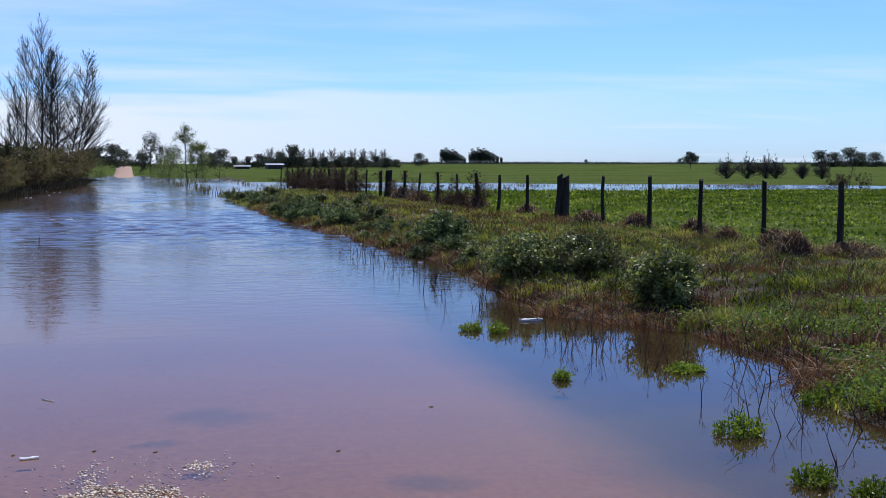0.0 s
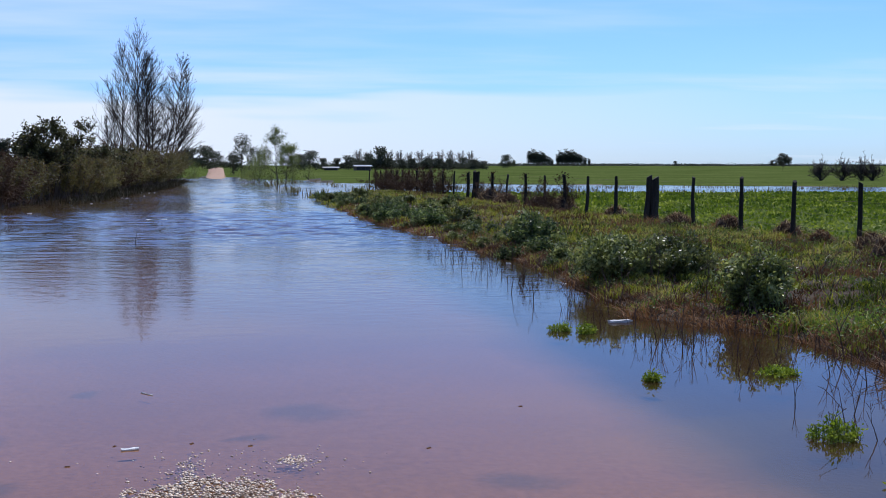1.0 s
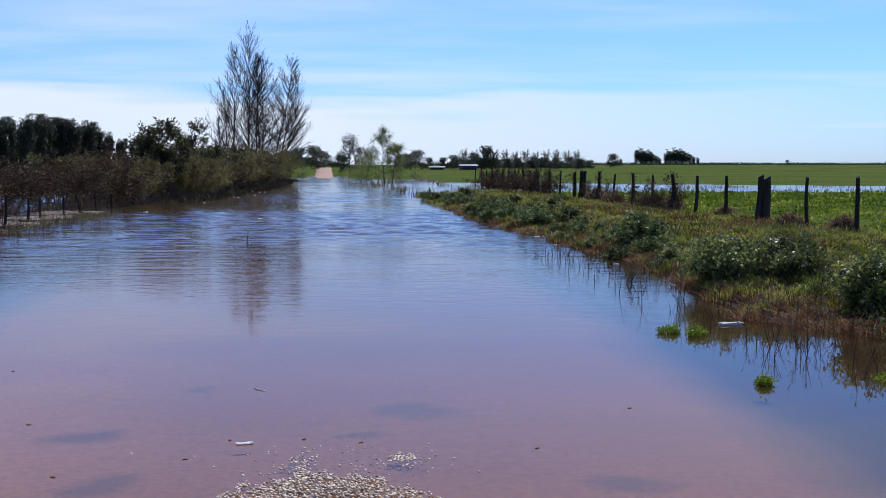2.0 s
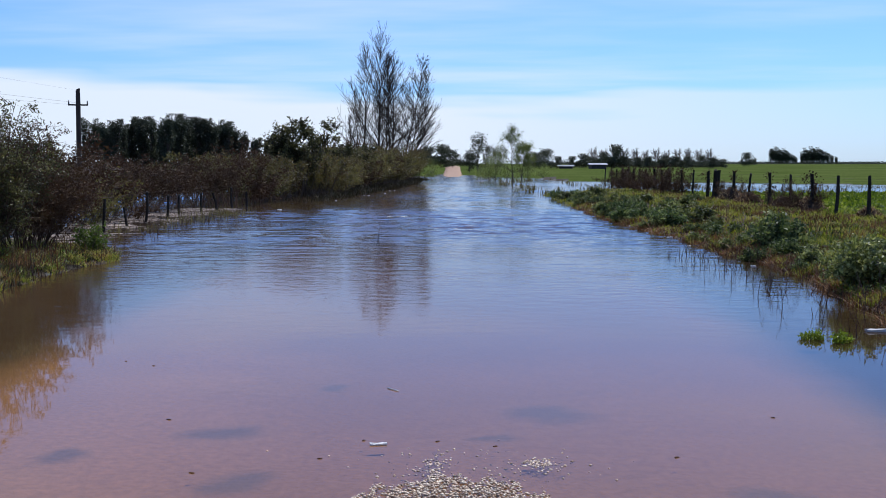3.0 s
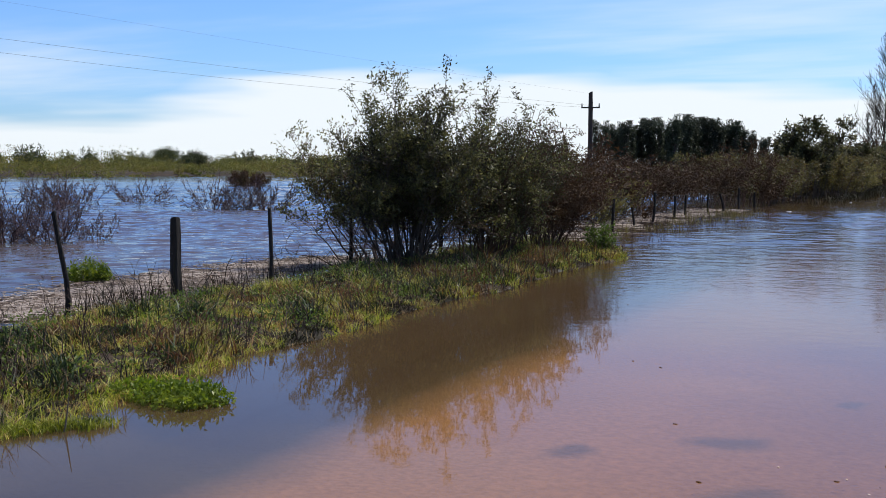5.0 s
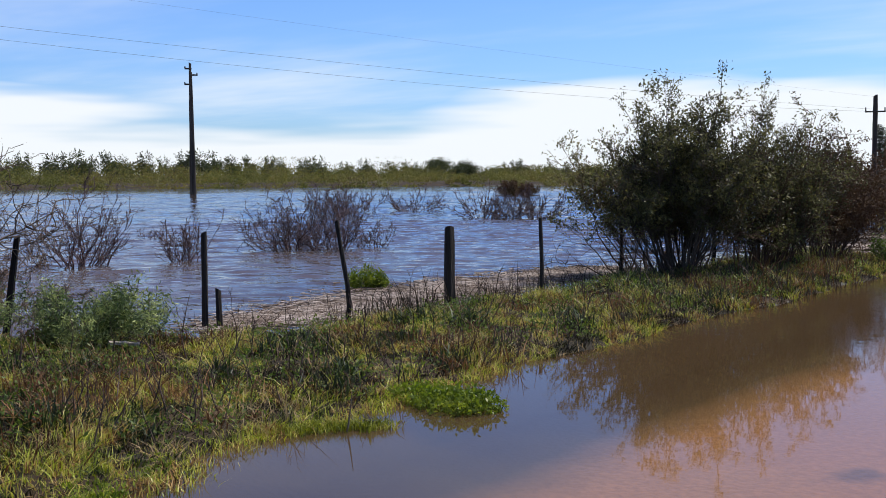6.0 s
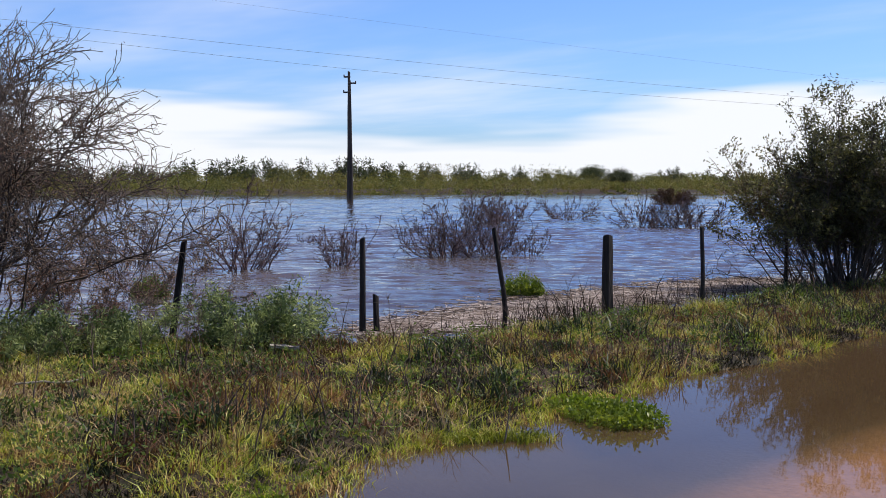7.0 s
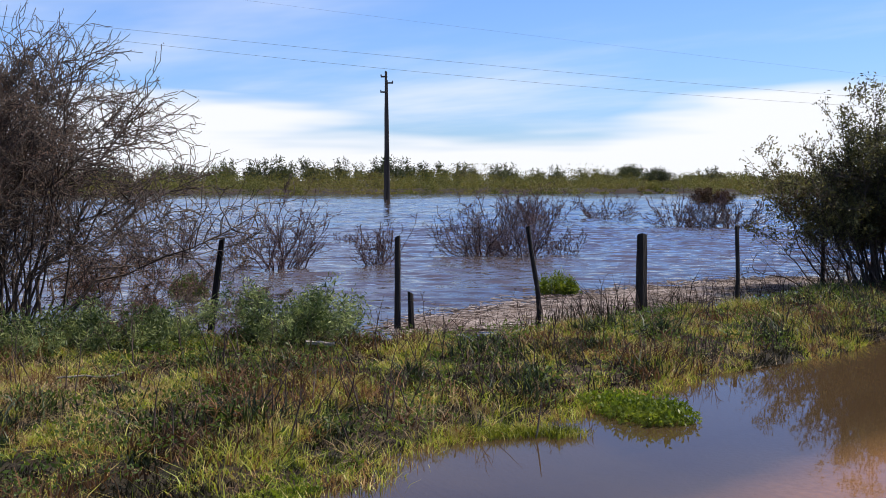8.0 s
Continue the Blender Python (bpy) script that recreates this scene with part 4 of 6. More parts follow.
# the large willow bush on the bank, and lower ones behind it
fan_shrub("willow_bush", "tall dark willow bush with olive leaves on the bank", 31, g_at(-9.1, 16.4), 1.35, 3.2, 58, BARK, BUSH_LEAF, 0.058, 6, 0.8, 0.004, base=0.22, wander=0.04, crook=0.15, drop=0.4, peak=1.6, twigs=16, twig_len=0.16, kids=(2, 3), arch=(0.25, 0.5), first=0.3, low=0.58)
fan_shrub("willow_bush", "broad willow bush with pale olive leaves on the bank", 36, g_at(-9.5, 16.3), 1.75, 2.4, 26, HEDGE_TWIG, PALE_BUSH_LEAF, 0.055, 5, 0.9, 0.004, base=0.2, wander=0.07, crook=0.25, drop=0.45, peak=2.2, twigs=15, twig_len=0.2, kids=(2, 3), arch=(0.35, 0.5), first=0.3, low=0.5)
fan_shrub("willow_bush", "tall olive-brown willow bush beside the large one", 32, g_at(-8.4, 18.0), 1.25, 2.8, 46, HEDGE_TWIG, BUSH_LEAF, 0.054, 5, 0.3, 0.004, wander=0.06, crook=0.2, drop=0.4, peak=1.6, twigs=15, twig_len=0.18, kids=(1, 3), arch=(0.2, 0.5), first=0.25, low=0.55, lean=(0.06, 0.05))
fan_shrub("willow_bush", "lower brown willow bush at the end of the bank", 34, g_at(-8.5, 20.6), 1.3, 2.25, 40, HEDGE_TWIG, BROWN_LEAF, 0.055, 4, 0.3, 0.004, wander=0.06, crook=0.2, drop=0.35, twigs=13, twig_len=0.2, kids=(1, 3), first=0.25, lean=(0.05, 0.05))
fan_shrub("willow_bush", "brown twiggy willow bush behind the bank", 37, g_at(-9.9, 23.6), 1.5, 2.25, 36, HEDGE_TWIG, BROWN_LEAF, 0.06, 4, 0.6, 0.005, drop=0.35, twigs=12, twig_len=0.2, kids=(1, 3), first=0.25)
# leafless thorn bushes at the near end of the bank
THORN = dict(base=0.2, arch=(0.12, 0.72), kids=(2, 4), rise=0.0, thick=0.0055, steps=10, wander=0.08, crook=0.3, joints=5)
fan_shrub("thorn_bush", "sprawling leafless thorn bush with arching dark twigs", 33, g_at(-13.5, 4.65), 2.85, 3.65, 84, THORN_TWIG, RED_BUD, 0.02, 1, 0.8, 0.005, drop=0.45, twigs=28, twig_len=0.2, first=0.6, low=0.62, fork=0.9, peak=4.0, **THORN)
fan_shrub("thorn_bush", "tangled leafless thorn bush with dark twigs", 39, g_at(-14.9, 3.7), 2.5, 3.75, 64, THORN_TWIG, RED_BUD, 0.02, 1, 0.8, 0.0055, drop=0.3, twigs=30, twig_len=0.2, first=0.6, low=0.66, fork=0.9, peak=3.0, **THORN)
fan_shrub("thorn_bush", "low reddish thorn bush at the flood's edge", 35, g_at(-14.0, 6.3), 2.1, 1.75, 14, THORN_TWIG, RED_BUD, 0.03, 2, 0.8, 0.0045, drop=0.2, twigs=28, twig_len=0.24, first=0.6, low=0.6, fork=0.8, peak=2.0, **THORN)


def hedge():
    g = np.random.default_rng(40)
    looks = ((BROWN_LEAF, 0.09, 4, HEDGE_TWIG, 0.95, "brown twiggy hedge shrub on bare stems in the flood"), (HEDGE_LEAF, 0.11, 4, BARK, 0.3, "dense olive hedge shrub by the flooded road"), (BROWN_LEAF, 0.09, 4, HEDGE_TWIG, 0.35, "brown thorny hedge shrub by the flooded road"))
    kinds = [fan_shrub("hedge_shrub", lab, 41 + k, g_at(-11.6 - 0.2 * k, 28.0 + 3 * k), 2.0, 2.2, (20, 30, 30)[k], bark, leaf, size, per, low, 0.007, group="hedge along the flooded road", drop=0.3, peak=2.2, twigs=(11, 7, 7)[k], twig_len=0.2, kids=(1, 2), first=(0.5, 0.3, 0.3)[k], base=(0.3, 0.55, 0.55)[k], arch=(0.2, 0.5), thick=0.009) for k, (leaf, size, per, bark, low, lab) in enumerate(looks)]
    for i, y in enumerate(np.concatenate([np.arange(25.5, 34, 2.9), np.arange(36, 126, 2.9)])):
        s = np.interp(y, (25, 33, 46, 60, 98, 124), (-11.0, -10.8, -9.6, -6.9, -5.7, -5.6)) - 0.6 + 0.4 * g.normal()
        x = s - ROAD_SLANT * y
        q = np.interp(y, (33, 50, 60, 90, 126), (1.18, 1.1, 1.0, 1.25, 1.3)) * g.uniform(0.72, 1.24)
        ob = copy_thing(kinds[0 if y < 47 else (1, 2, 1)[i % 3]], pose(x, y, max(-0.15, float(land(x, y))) - 0.05, 0, 0, g.uniform(0, 360)))
        ob.scale = (q * 1.15, q * 1.15, q)
        if y < 50:
            continue
        x -= 3.0 + g.uniform(0, 2)
        ob = copy_thing(kinds[(i + 1) % 3], pose(x, y, -0.15, 0, 0, g.uniform(0, 360)))
        ob.scale = (q * 1.3, q * 1.3, q * 1.08)
    tree = leafy_shrub("hedge_tree", "dark small tree standing above the hedge", 47, (-10.5, 59.2, 0.0), 2.0, 3.9, 24, BUSH_LEAF, 0.17, 4, BARK, category="tree", depth=3, kids=(2, 4), open_out=0.8, group="small trees in the hedge")
    for x, y, q in ((-10.9, 64.5, 0.72), (-9.8, 72.0, 0.78), (-10.2, 82.0, 0.74), (-9.6, 93.0, 0.7), (-9.9, 104.0, 0.68)):
        ob = copy_thing(tree, pose(x, y, -0.2, 0, 0, 70 * y))
        ob.scale = (q * 1.2, q * 1.2, q)


hedge()


# ---- shrubs standing in the flood ----
def flood_shrubs():
    # place, radius, height, stems
    spots = ((-19.4, 12.2, 0.85, 1.45, 26), (-18.7, 14.1, 0.55, 1.12, 20), (-19.9, 17.9, 1.05, 1.42, 36), (-18.9, 18.4, 0.8, 1.38, 26), (-18.7, 19.5, 0.5, 0.65, 16), (-20.6, 19.4, 0.8, 1.3, 22),
             (-35.6, 36.1, 1.5, 1.2, 34), (-35.1, 39.2, 1.45, 1.2, 34), (-33.6, 33.2, 1.3, 1.2, 30), (-27.3, 34.4, 1.25, 1.18, 36), (-26.3, 34.9, 1.1, 1.15, 32), (-25.4, 35.2, 1.35, 1.18, 38), (-26.7, 18.9, 0.3, 0.35, 8), (-22.5, 11.6, 0.9, 1.2, 22))
    for k, (x, y, r, h, n) in enumerate(spots):
        far = math.hypot(x, y) > 35
        fan_shrub("flooded_shrub", "leafless reddish-brown shrub standing in flood water", 51 + k, (x, y, -0.05), r * 1.25, h * 1.06, int(n * 0.9), SHRUB_TWIG, finest=0.009 if far else 0.0055, group="shrubs in the flood", base=0.1, drop=0.3, peak=2.0, arch=(0.6, 0.3), crook=0.3, twigs=8 if far else 12, twig_len=0.24, kids=(1, 3), first=0.25, low=0.5, thick=0.011, fork=0.7, rise=0.1, wander=0.1)
    fan_shrub("flooded_shrub", "dark brown dense shrub standing far out in the flood", 70, (-54.3, 72.8, -0.1), 2.1, 1.15, 40, HEDGE_TWIG, BROWN_LEAF, 0.12, 4, 0.0, 0.015, group="shrubs in the flood", twigs=8)


flood_shrubs()


def tuft(name, label, x, y, z, radius, height, n, leaf, seed, size=0.09, category="plant", group=""):
    """A low leafy plant: short stems, many leaves pointing up and out."""
    g = np.random.default_rng(seed)
    ob = thing(name, label, category, (x, y, z), 0, group)
    t, q = g.uniform(0, 2 * math.pi, n), np.sqrt(g.uniform(0, 1, n))
    foot = np.stack([np.cos(t) * q * radius, np.sin(t) * q * radius * 0.8, np.zeros(n)], 1)
    tall = height * (1 - 0.7 * q ** 2) * g.uniform(0.5, 1.1, n)
    head = foot * 1.08 + np.stack([0.1 * tall * g.normal(size=n), 0.1 * tall * g.normal(size=n), tall], 1)
    part("stem", tubes("stem", np.hstack([foot - [0, 0, 0.06], head, np.full((n, 1), 0.004), np.full((n, 1), 0.002)]), leaf, 3), leaf, ob)["kind"] = "stuff"
    f = g.uniform(0.05, 1.0, (n, 12, 1))
    pts = (foot[:, None] + (head - foot)[:, None] * f + 0.018 * g.normal(size=(n, 12, 3))).reshape(-1, 3)
    part("foliage", leaves("foliage", pts, size, leaf, g, 0.42, 0.5), leaf, ob)["kind"] = "stuff"
    return ob


tuft("marsh_plant", "bright green marsh plant in the flood", -12.24, 12.6, 0.0, 0.34, 0.34, 190, WATER_LEAF, 71, 0.055)
tuft("marsh_plant", "dark green marsh plant in the flood", -15.9, 8.44, 0.0, 0.32, 0.34, 150, WEED, 72, 0.055)
tuft("floating_plant", "bright green water plant at the narrow bank", -5.42, 6.5, 0.0, 0.36, 0.17, 170, WATER_LEAF, 73, 0.04)
tuft("floating_plant", "bright green water plant at the narrow bank", -5.8, 6.6, 0.0, 0.34, 0.12, 110, WATER_LEAF, 74, 0.04)
for k, (x, y, r, h) in enumerate(((3.62, 6.5, 0.16, 0.14), (3.13, 8.5, 0.06, 0.07), (3.47, 5.35, 0.11, 0.12), (3.65, 5.05, 0.13, 0.1), (3.1, 11.3, 0.10, 0.08), (3.33, 11.1, 0.09, 0.12), (4.22, 8.62, 0.17, 0.05), (4.67, 7.2, 0.2, 0.16), (5.0, 6.6, 0.22, 0.16))):
    tuft("floating_plant", "small green water plant in the shallow verge", x, y, 0.0, r, h, int(300 * r) + 16, WATER_LEAF, 75 + k, 0.03, group="water plants by the pasture verge")

# leafy bushes of the verges
VERGE = dict(twigs=9, twig_len=0.3, kids=(1, 2), base=0.3, drop=0.45, low=0.5, first=0.15, thick=0.006)
fan_shrub("verge_bush", "low rounded bush of small grey-green leaves", 91, g_at(5.0, 15.3), 0.62, 0.62, 60, BARK, BLUE_LEAF, 0.058, 5, 0.02, 0.002, narrow=0.5, **VERGE)
fan_shrub("verge_bush", "low rounded bush of small grey-green leaves", 92, g_at(5.65, 15.1), 0.55, 0.55, 50, BARK, BLUE_LEAF, 0.058, 5, 0.02, 0.002, narrow=0.5, **VERGE)
fan_shrub("verge_bush", "small dark leafy bush by the water's edge", 93, g_at(5.5, 12.0), 0.34, 0.6, 36, BARK, BLUE_LEAF, 0.056, 4, 0.05, 0.002, narrow=0.5, **VERGE)
HERB = dict(twigs=7, twig_len=0.35, kids=(1, 2), base=0.35, drop=0.4, low=0.3, first=0.15, thick=0.006, fork=0.5, rise=0.15)
fan_shrub("verge_bush", "bushy grey-green herb by the wire fence", 94, g_at(-9.45, 6.05), 0.78, 0.56, 34, BARK, HERB_LEAF, 0.055, 6, 0.02, 0.0025, narrow=0.22, **HERB)
fan_shrub("verge_bush", "bushy green herb under the thorn bush", 95, g_at(-10.45, 5.05), 0.72, 0.36, 34, BARK, HERB_LEAF, 0.055, 6, 0.02, 0.0025, narrow=0.22, **HERB)
fan_shrub("verge_bush", "bushy green herb under the thorn bush", 96, g_at(-10.6, 4.1), 0.8, 0.40, 38, BARK, HERB_LEAF, 0.055, 6, 0.02, 0.0025, narrow=0.22, **HERB)
fan_shrub("verge_bush", "green herb at the end of the narrow bank", 97, g_at(-7.2, 20.4), 0.3, 0.5, 16, BARK, WEED, 0.06, 2, 0.02, 0.003, **HERB)


def verge_row():
    g = np.random.default_rng(100)
    kinds = [fan_shrub("verge_bush", "low leafy green bush along the flooded verge", 101 + k, g_at(5.3 + 0.4 * k, 22.0 + 1.6 * k), 0.5, 0.5, 11, BARK, (HERB_LEAF, BLUE_LEAF)[k % 2], 0.09, 3, 0.02, 0.004, group="bushes along the pasture verge", narrow=0.5, **VERGE) for k in range(2)]
    for i in range(80):
        y = 19.0 + 0.5 * i + 0.7 * g.normal()
        s = float(right_edge(y)) + 0.15 + abs(g.normal()) * (1.5 if y > 22 else 0.5)
        q = 0.22 + (0.6 if y > 26 else 0.35) * g.uniform() ** 1.5
        x = s - ROAD_SLANT * y
        ob = copy_thing(kinds[i % 2], pose(x, y, max(-0.05, float(land(x, y))), 0, 0, g.uniform(0, 360)))
        ob.scale = (q * 1.15, q * 1.15, q)
    browns = fan_shrub("dry_shrub", "brown dry shrub tangled in the fence", 105, g_at(RIGHT_FENCE - 0.037 * 56 - 0.4, 56), 1.1, 1.4, 20, HEDGE_TWIG, BROWN_LEAF, 0.06, 3, 0.0, 0.006, group="dry shrubs along the fence", twigs=6, twig_len=0.25, base=0.6, drop=0.35)
    for y, q in ((58, 0.8), (60.5, 1.0), (63, 0.9), (65, 1.05), (68, 1.1), (71, 1.0), (74, 1.1), (79, 1.1), (47, 0.7), (43, 0.5), (36.4, 0.75), (38.5, 0.5)):
        x = RIGHT_FENCE - ROAD_SLANT * y - 0.3 + 0.3 * g.normal()
        ob = copy_thing(browns, pose(x, y, max(0.0, float(land(x, y))), 0, 0, g.uniform(0, 360)))
        ob.scale = (q, q, q)


verge_row()


# ---- grass, weeds and straw ----
def scatter(g, n, s_range, y_range, power=1.0, lowest=-0.03, patch=None):
    """Points on the ground between two lines along the road."""
    y = y_range[0] + (y_range[1] - y_range[0]) * g.uniform(0, 1, n) ** power
    s = g.uniform(*s_range, n)
    x = s - ROAD_SLANT * y
    z = land(x, y)
    ok = z > lowest
    if patch:
        ok &= wave(x, y, patch[0], patch[1]) > patch[2]
    return np.stack([x, y, z - 0.02], 1)[ok]


def tussocks(g, p, per, height, width, spread, lean, material, name, low=-0.03):
    """Grass in clumps: each clump its own height, its blades splayed from the middle."""
    n = len(p)
    tall = np.repeat(height * g.uniform(0.45, 1.4, n) * (1 + 0.55 * wave(p[:, 0], p[:, 1], 2.1, 6)), per)
    q = np.repeat(p, per, 0)
    off = g.normal(size=(n * per, 2)) * spread * (tall / height)[:, None]
    q[:, :2] += off
    q[:, 2] = land(q[:, 0], q[:, 1]) - 0.02
    ok = q[:, 2] > low
    return blades(name, q[ok], tall[ok], width, material, g, lean)


def ground_cover():
    g = np.random.default_rng(120)
    p = scatter(g, 6800, (4.4, 11.4), (5, 24), 1.3)
    hollow = wave(p[:, 0], p[:, 1], 3.7, 4) + 0.5 * wave(p[:, 0], p[:, 1], 1.3, 7) < 0.08
    stuff("dry_grass", tussocks(g, p[hollow], 22, 0.07, 0.012, 0.07, 1.2, RUST, "dry_grass"), "rust-brown matted thatch between the tussocks of the pasture verge", "dry grass")
    p = p[~hollow]
    stuff("grass", tussocks(g, p, 26, 0.10, 0.013, 0.06, 0.9, GRASS, "grass"), "green and yellowed grass below the pasture fence", "grass")
    p = scatter(g, 4200, (4.2, 11.6), (22, 72), 1.2)
    stuff("grass", tussocks(g, p, 14, 0.10, 0.028, 0.16, 0.6, GRASS, "grass"), "green and yellowed grass farther along the verge", "grass")
    p = scatter(g, 700, (5.2, 10.5), (17, 62), 1.2, 0.0, (1.1, 3, 0.3))
    stuff("dry_grass", tussocks(g, p, 16, 0.17, 0.026, 0.15, 1.0, RUST, "dry_grass"), "rust-brown dead grass farther along the verge", "dry grass")
    p = scatter(g, 1300, (9.6, 11.2), (10, 70), 1.3, 0.1, (1.3, 2, 0.05))
    stuff("dry_grass", tussocks(g, p, 24, 0.12, 0.013, 0.14, 1.2, RUST, "dry_grass"), "matted brown dry grass below the fence", "dry grass")
    p = scatter(g, 2400, (4.7, 9.5), (8, 46), 1.2, -0.02, (1.6, 6, 0.22))
    stuff("dry_grass", tussocks(g, p, 22, 0.15, 0.014, 0.1, 1.2, RUST, "dry_grass"), "rust-brown dead grass at the water's edge", "dry grass")
    y = 7.5 + 38 * g.uniform(0, 1, 1500) ** 1.5
    p = np.stack([right_edge(y) + 0.55 * np.abs(g.normal(size=1500)) - 0.2 - ROAD_SLANT * y, y, np.zeros(1500)], 1)
    stuff("dry_grass", tussocks(g, p, 18, 0.1, 0.013, 0.1, 1.8, RUST, "dry_grass", -0.06), "rust-brown rotting litter at the waterline", "dry grass")
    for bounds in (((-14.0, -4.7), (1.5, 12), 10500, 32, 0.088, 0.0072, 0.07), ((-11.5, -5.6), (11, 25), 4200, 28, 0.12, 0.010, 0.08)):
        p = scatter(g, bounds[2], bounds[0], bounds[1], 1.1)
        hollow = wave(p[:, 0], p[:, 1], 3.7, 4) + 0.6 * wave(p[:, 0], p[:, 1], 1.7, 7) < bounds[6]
        # blades coloured near-black in the hollows imitate shade between the tussocks
        stuff("dry_grass", tussocks(g, p[hollow], 16, 0.06, 0.013, 0.07, 1.2, SHADE_AND_GROWTH, "dry_grass"), "short matted blades coloured dark as shade between the narrow bank's tussocks", "dry grass")
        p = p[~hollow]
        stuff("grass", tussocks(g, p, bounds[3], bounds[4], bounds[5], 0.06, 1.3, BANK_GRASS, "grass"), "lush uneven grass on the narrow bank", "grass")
    p = scatter(g, 1200, (-13.0, -5.2), (1.5, 13), 1.2, 0.0, (1.2, 9, 0.1))
    stuff("dry_grass", tussocks(g, p, 20, 0.10, 0.007, 0.09, 1.5, STRAW, "dry_grass"), "dry straw among the grass on the narrow bank", "dry grass")
    p = np.stack([-8.6 + 0.75 * g.normal(size=420), 3.3 + 0.5 * g.normal(size=420), np.zeros(420)], 1)
    stuff("dry_grass", tussocks(g, p, 22, 0.07, 0.007, 0.09, 1.8, STRAW, "dry_grass", 0.03), "pale flattened straw on the narrow bank", "dry grass")
    p = scatter(g, 760, (-12.0, -5.9), (1.5, 20), 1.1, 0.03, (2.3, 8, 0.05))
    stuff("weeds", tussocks(g, p, 60, 0.12, 0.016, 0.07, 0.9, DEEP_GRASS, "weeds"), "dark green leafy clumps on the narrow bank", "weeds")
    p = scatter(g, 200, (4.9, 9.8), (6, 24), 1.2, 0.03, (2.1, 5, 0.1))
    stuff("weeds", tussocks(g, p, 50, 0.12, 0.016, 0.08, 0.9, DEEP_GRASS, "weeds"), "dark green leafy clumps on the pasture verge", "weeds")
    p = scatter(g, 2300, (-12.0, -5.6), (1.5, 20), 1.2, 0.02, (1.5, 3, 0.12))
    stuff("dry_grass", tussocks(g, p, 22, 0.14, 0.012, 0.08, 1.0, RUST, "dry_grass"), "rust-brown dead grass on the narrow bank", "dry grass")
    p = scatter(g, 110, (-7.6, -5.7), (13.5, 22.5), 1.0, -0.05)
    stuff("dry_grass", tussocks(g, p, 14, 0.22, 0.012, 0.12, 0.6, RUST, "dry_grass"), "tall brown dead grass at the end of the narrow bank", "dry grass")
    # extra dark blades imitate the shadow the willow bushes cast on the bank
    p = scatter(g, 420, (-10.0, -6.2), (12.8, 17), 1.0, 0.02)
    stuff("weeds", tussocks(g, p, 26, 0.13, 0.014, 0.09, 0.9, DEEP_GRASS, "weeds"), "grass coloured dark as shade below the willow bushes", "weeds")
    p = scatter(g, 150, (-8.2, -6.6), (27, 40), 1.0, -0.16)
    stuff("grass", tussocks(g, p, 10, 0.32, 0.014, 0.12, 0.5, HEDGE_LEAF, "grass", -0.4), "reedy grass before the hedge", "grass")
    p = scatter(g, 2400, (-7.2, -4.4), (1.6, 8), 1.0, -0.05)
    p = p[p[:, 2] < 0.02]
    p[:, 2] = -0.03
    q = np.repeat(p, 16, 0) + g.normal(size=(len(p) * 16, 3)) * (0.06, 0.06, 0)
    stuff("grass", blades("grass", q, 0.09, 0.007, BANK_GRASS, g, 0.8), "green grass standing in the shallow edge of the bank", "grass")
    f = g.uniform(0, 1, 90)
    p = np.stack([-5.95 + 0.55 * f + 0.05 * g.normal(size=90), 4.95 + 0.75 * f + 0.05 * g.normal(size=90), np.zeros(90)], 1)
    stuff("grass", blades("grass", np.repeat(p, 16, 0) + g.normal(size=(1440, 3)) * (0.05, 0.05, 0), 0.06, 0.008, GRASS, g, 1.3), "low green grass standing in the shallows", "grass")
    y = g.uniform(7.5, 17.5, 420)
    p = np.stack([np.interp(y, (7.5, 9.7, 17.5), (-10.9, -9.7, -10.2)) + 0.3 * g.normal(size=420), y, np.zeros(420)], 1)
    stuff("reeds", tussocks(g, p, 5, 0.42, 0.010, 0.12, 0.7, SHADE_AND_GROWTH, "reeds", -0.5), "tall thin dark reeds along the wire fence", "reeds")
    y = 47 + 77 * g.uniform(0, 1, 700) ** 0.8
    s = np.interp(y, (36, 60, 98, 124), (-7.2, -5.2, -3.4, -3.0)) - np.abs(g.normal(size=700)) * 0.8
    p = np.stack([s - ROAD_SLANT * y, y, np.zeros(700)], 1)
    stuff("undergrowth", tussocks(g, p, 12, 0.3, 0.03, 0.2, 0.8, SHADE_AND_GROWTH, "undergrowth", -0.6), "dark tangled undergrowth at the foot of the hedge", "undergrowth")
    p = scatter(g, 60, (3.4, 10), (62, 125), 1.0, -0.9)
    p[:, 2] = 0
    q = np.repeat(p, 14, 0) + g.normal(size=(len(p) * 14, 3)) * np.array([0.3, 0.3, 0])
    stuff("rushes", blades("rushes", q, 0.32, 0.04, HEDGE_LEAF, g, 0.5), "dark rushes standing in the flooded verge", "rushes")
    p = scatter(g, 26, (12, 62), (66, 92), 1.0, -0.9)
    p[:, 2] = 0
    q = np.repeat(p, 120, 0) + g.normal(size=(len(p) * 120, 3)) * np.array([1.6, 0.4, 0])
    stuff("rushes", blades("rushes", q, 0.22, 0.03, HEDGE_LEAF, g, 0.5), "dark rushes standing in the flooded pasture", "rushes")
    # broad-leaved weeds
    for s, y, n, lab in (((4.6, 10.8), (6, 26), 9000, "small weeds among the pasture verge grass"), ((4.3, 9.0), (5, 11), 9000, "leafy green weeds at the near end of the pasture verge"), ((-11.5, -5.7), (2, 23), 11000, "small weeds among the narrow bank grass")):
        p = scatter(g, n, s, y, 1.2, 0.02, (1.7, 4, -0.1))
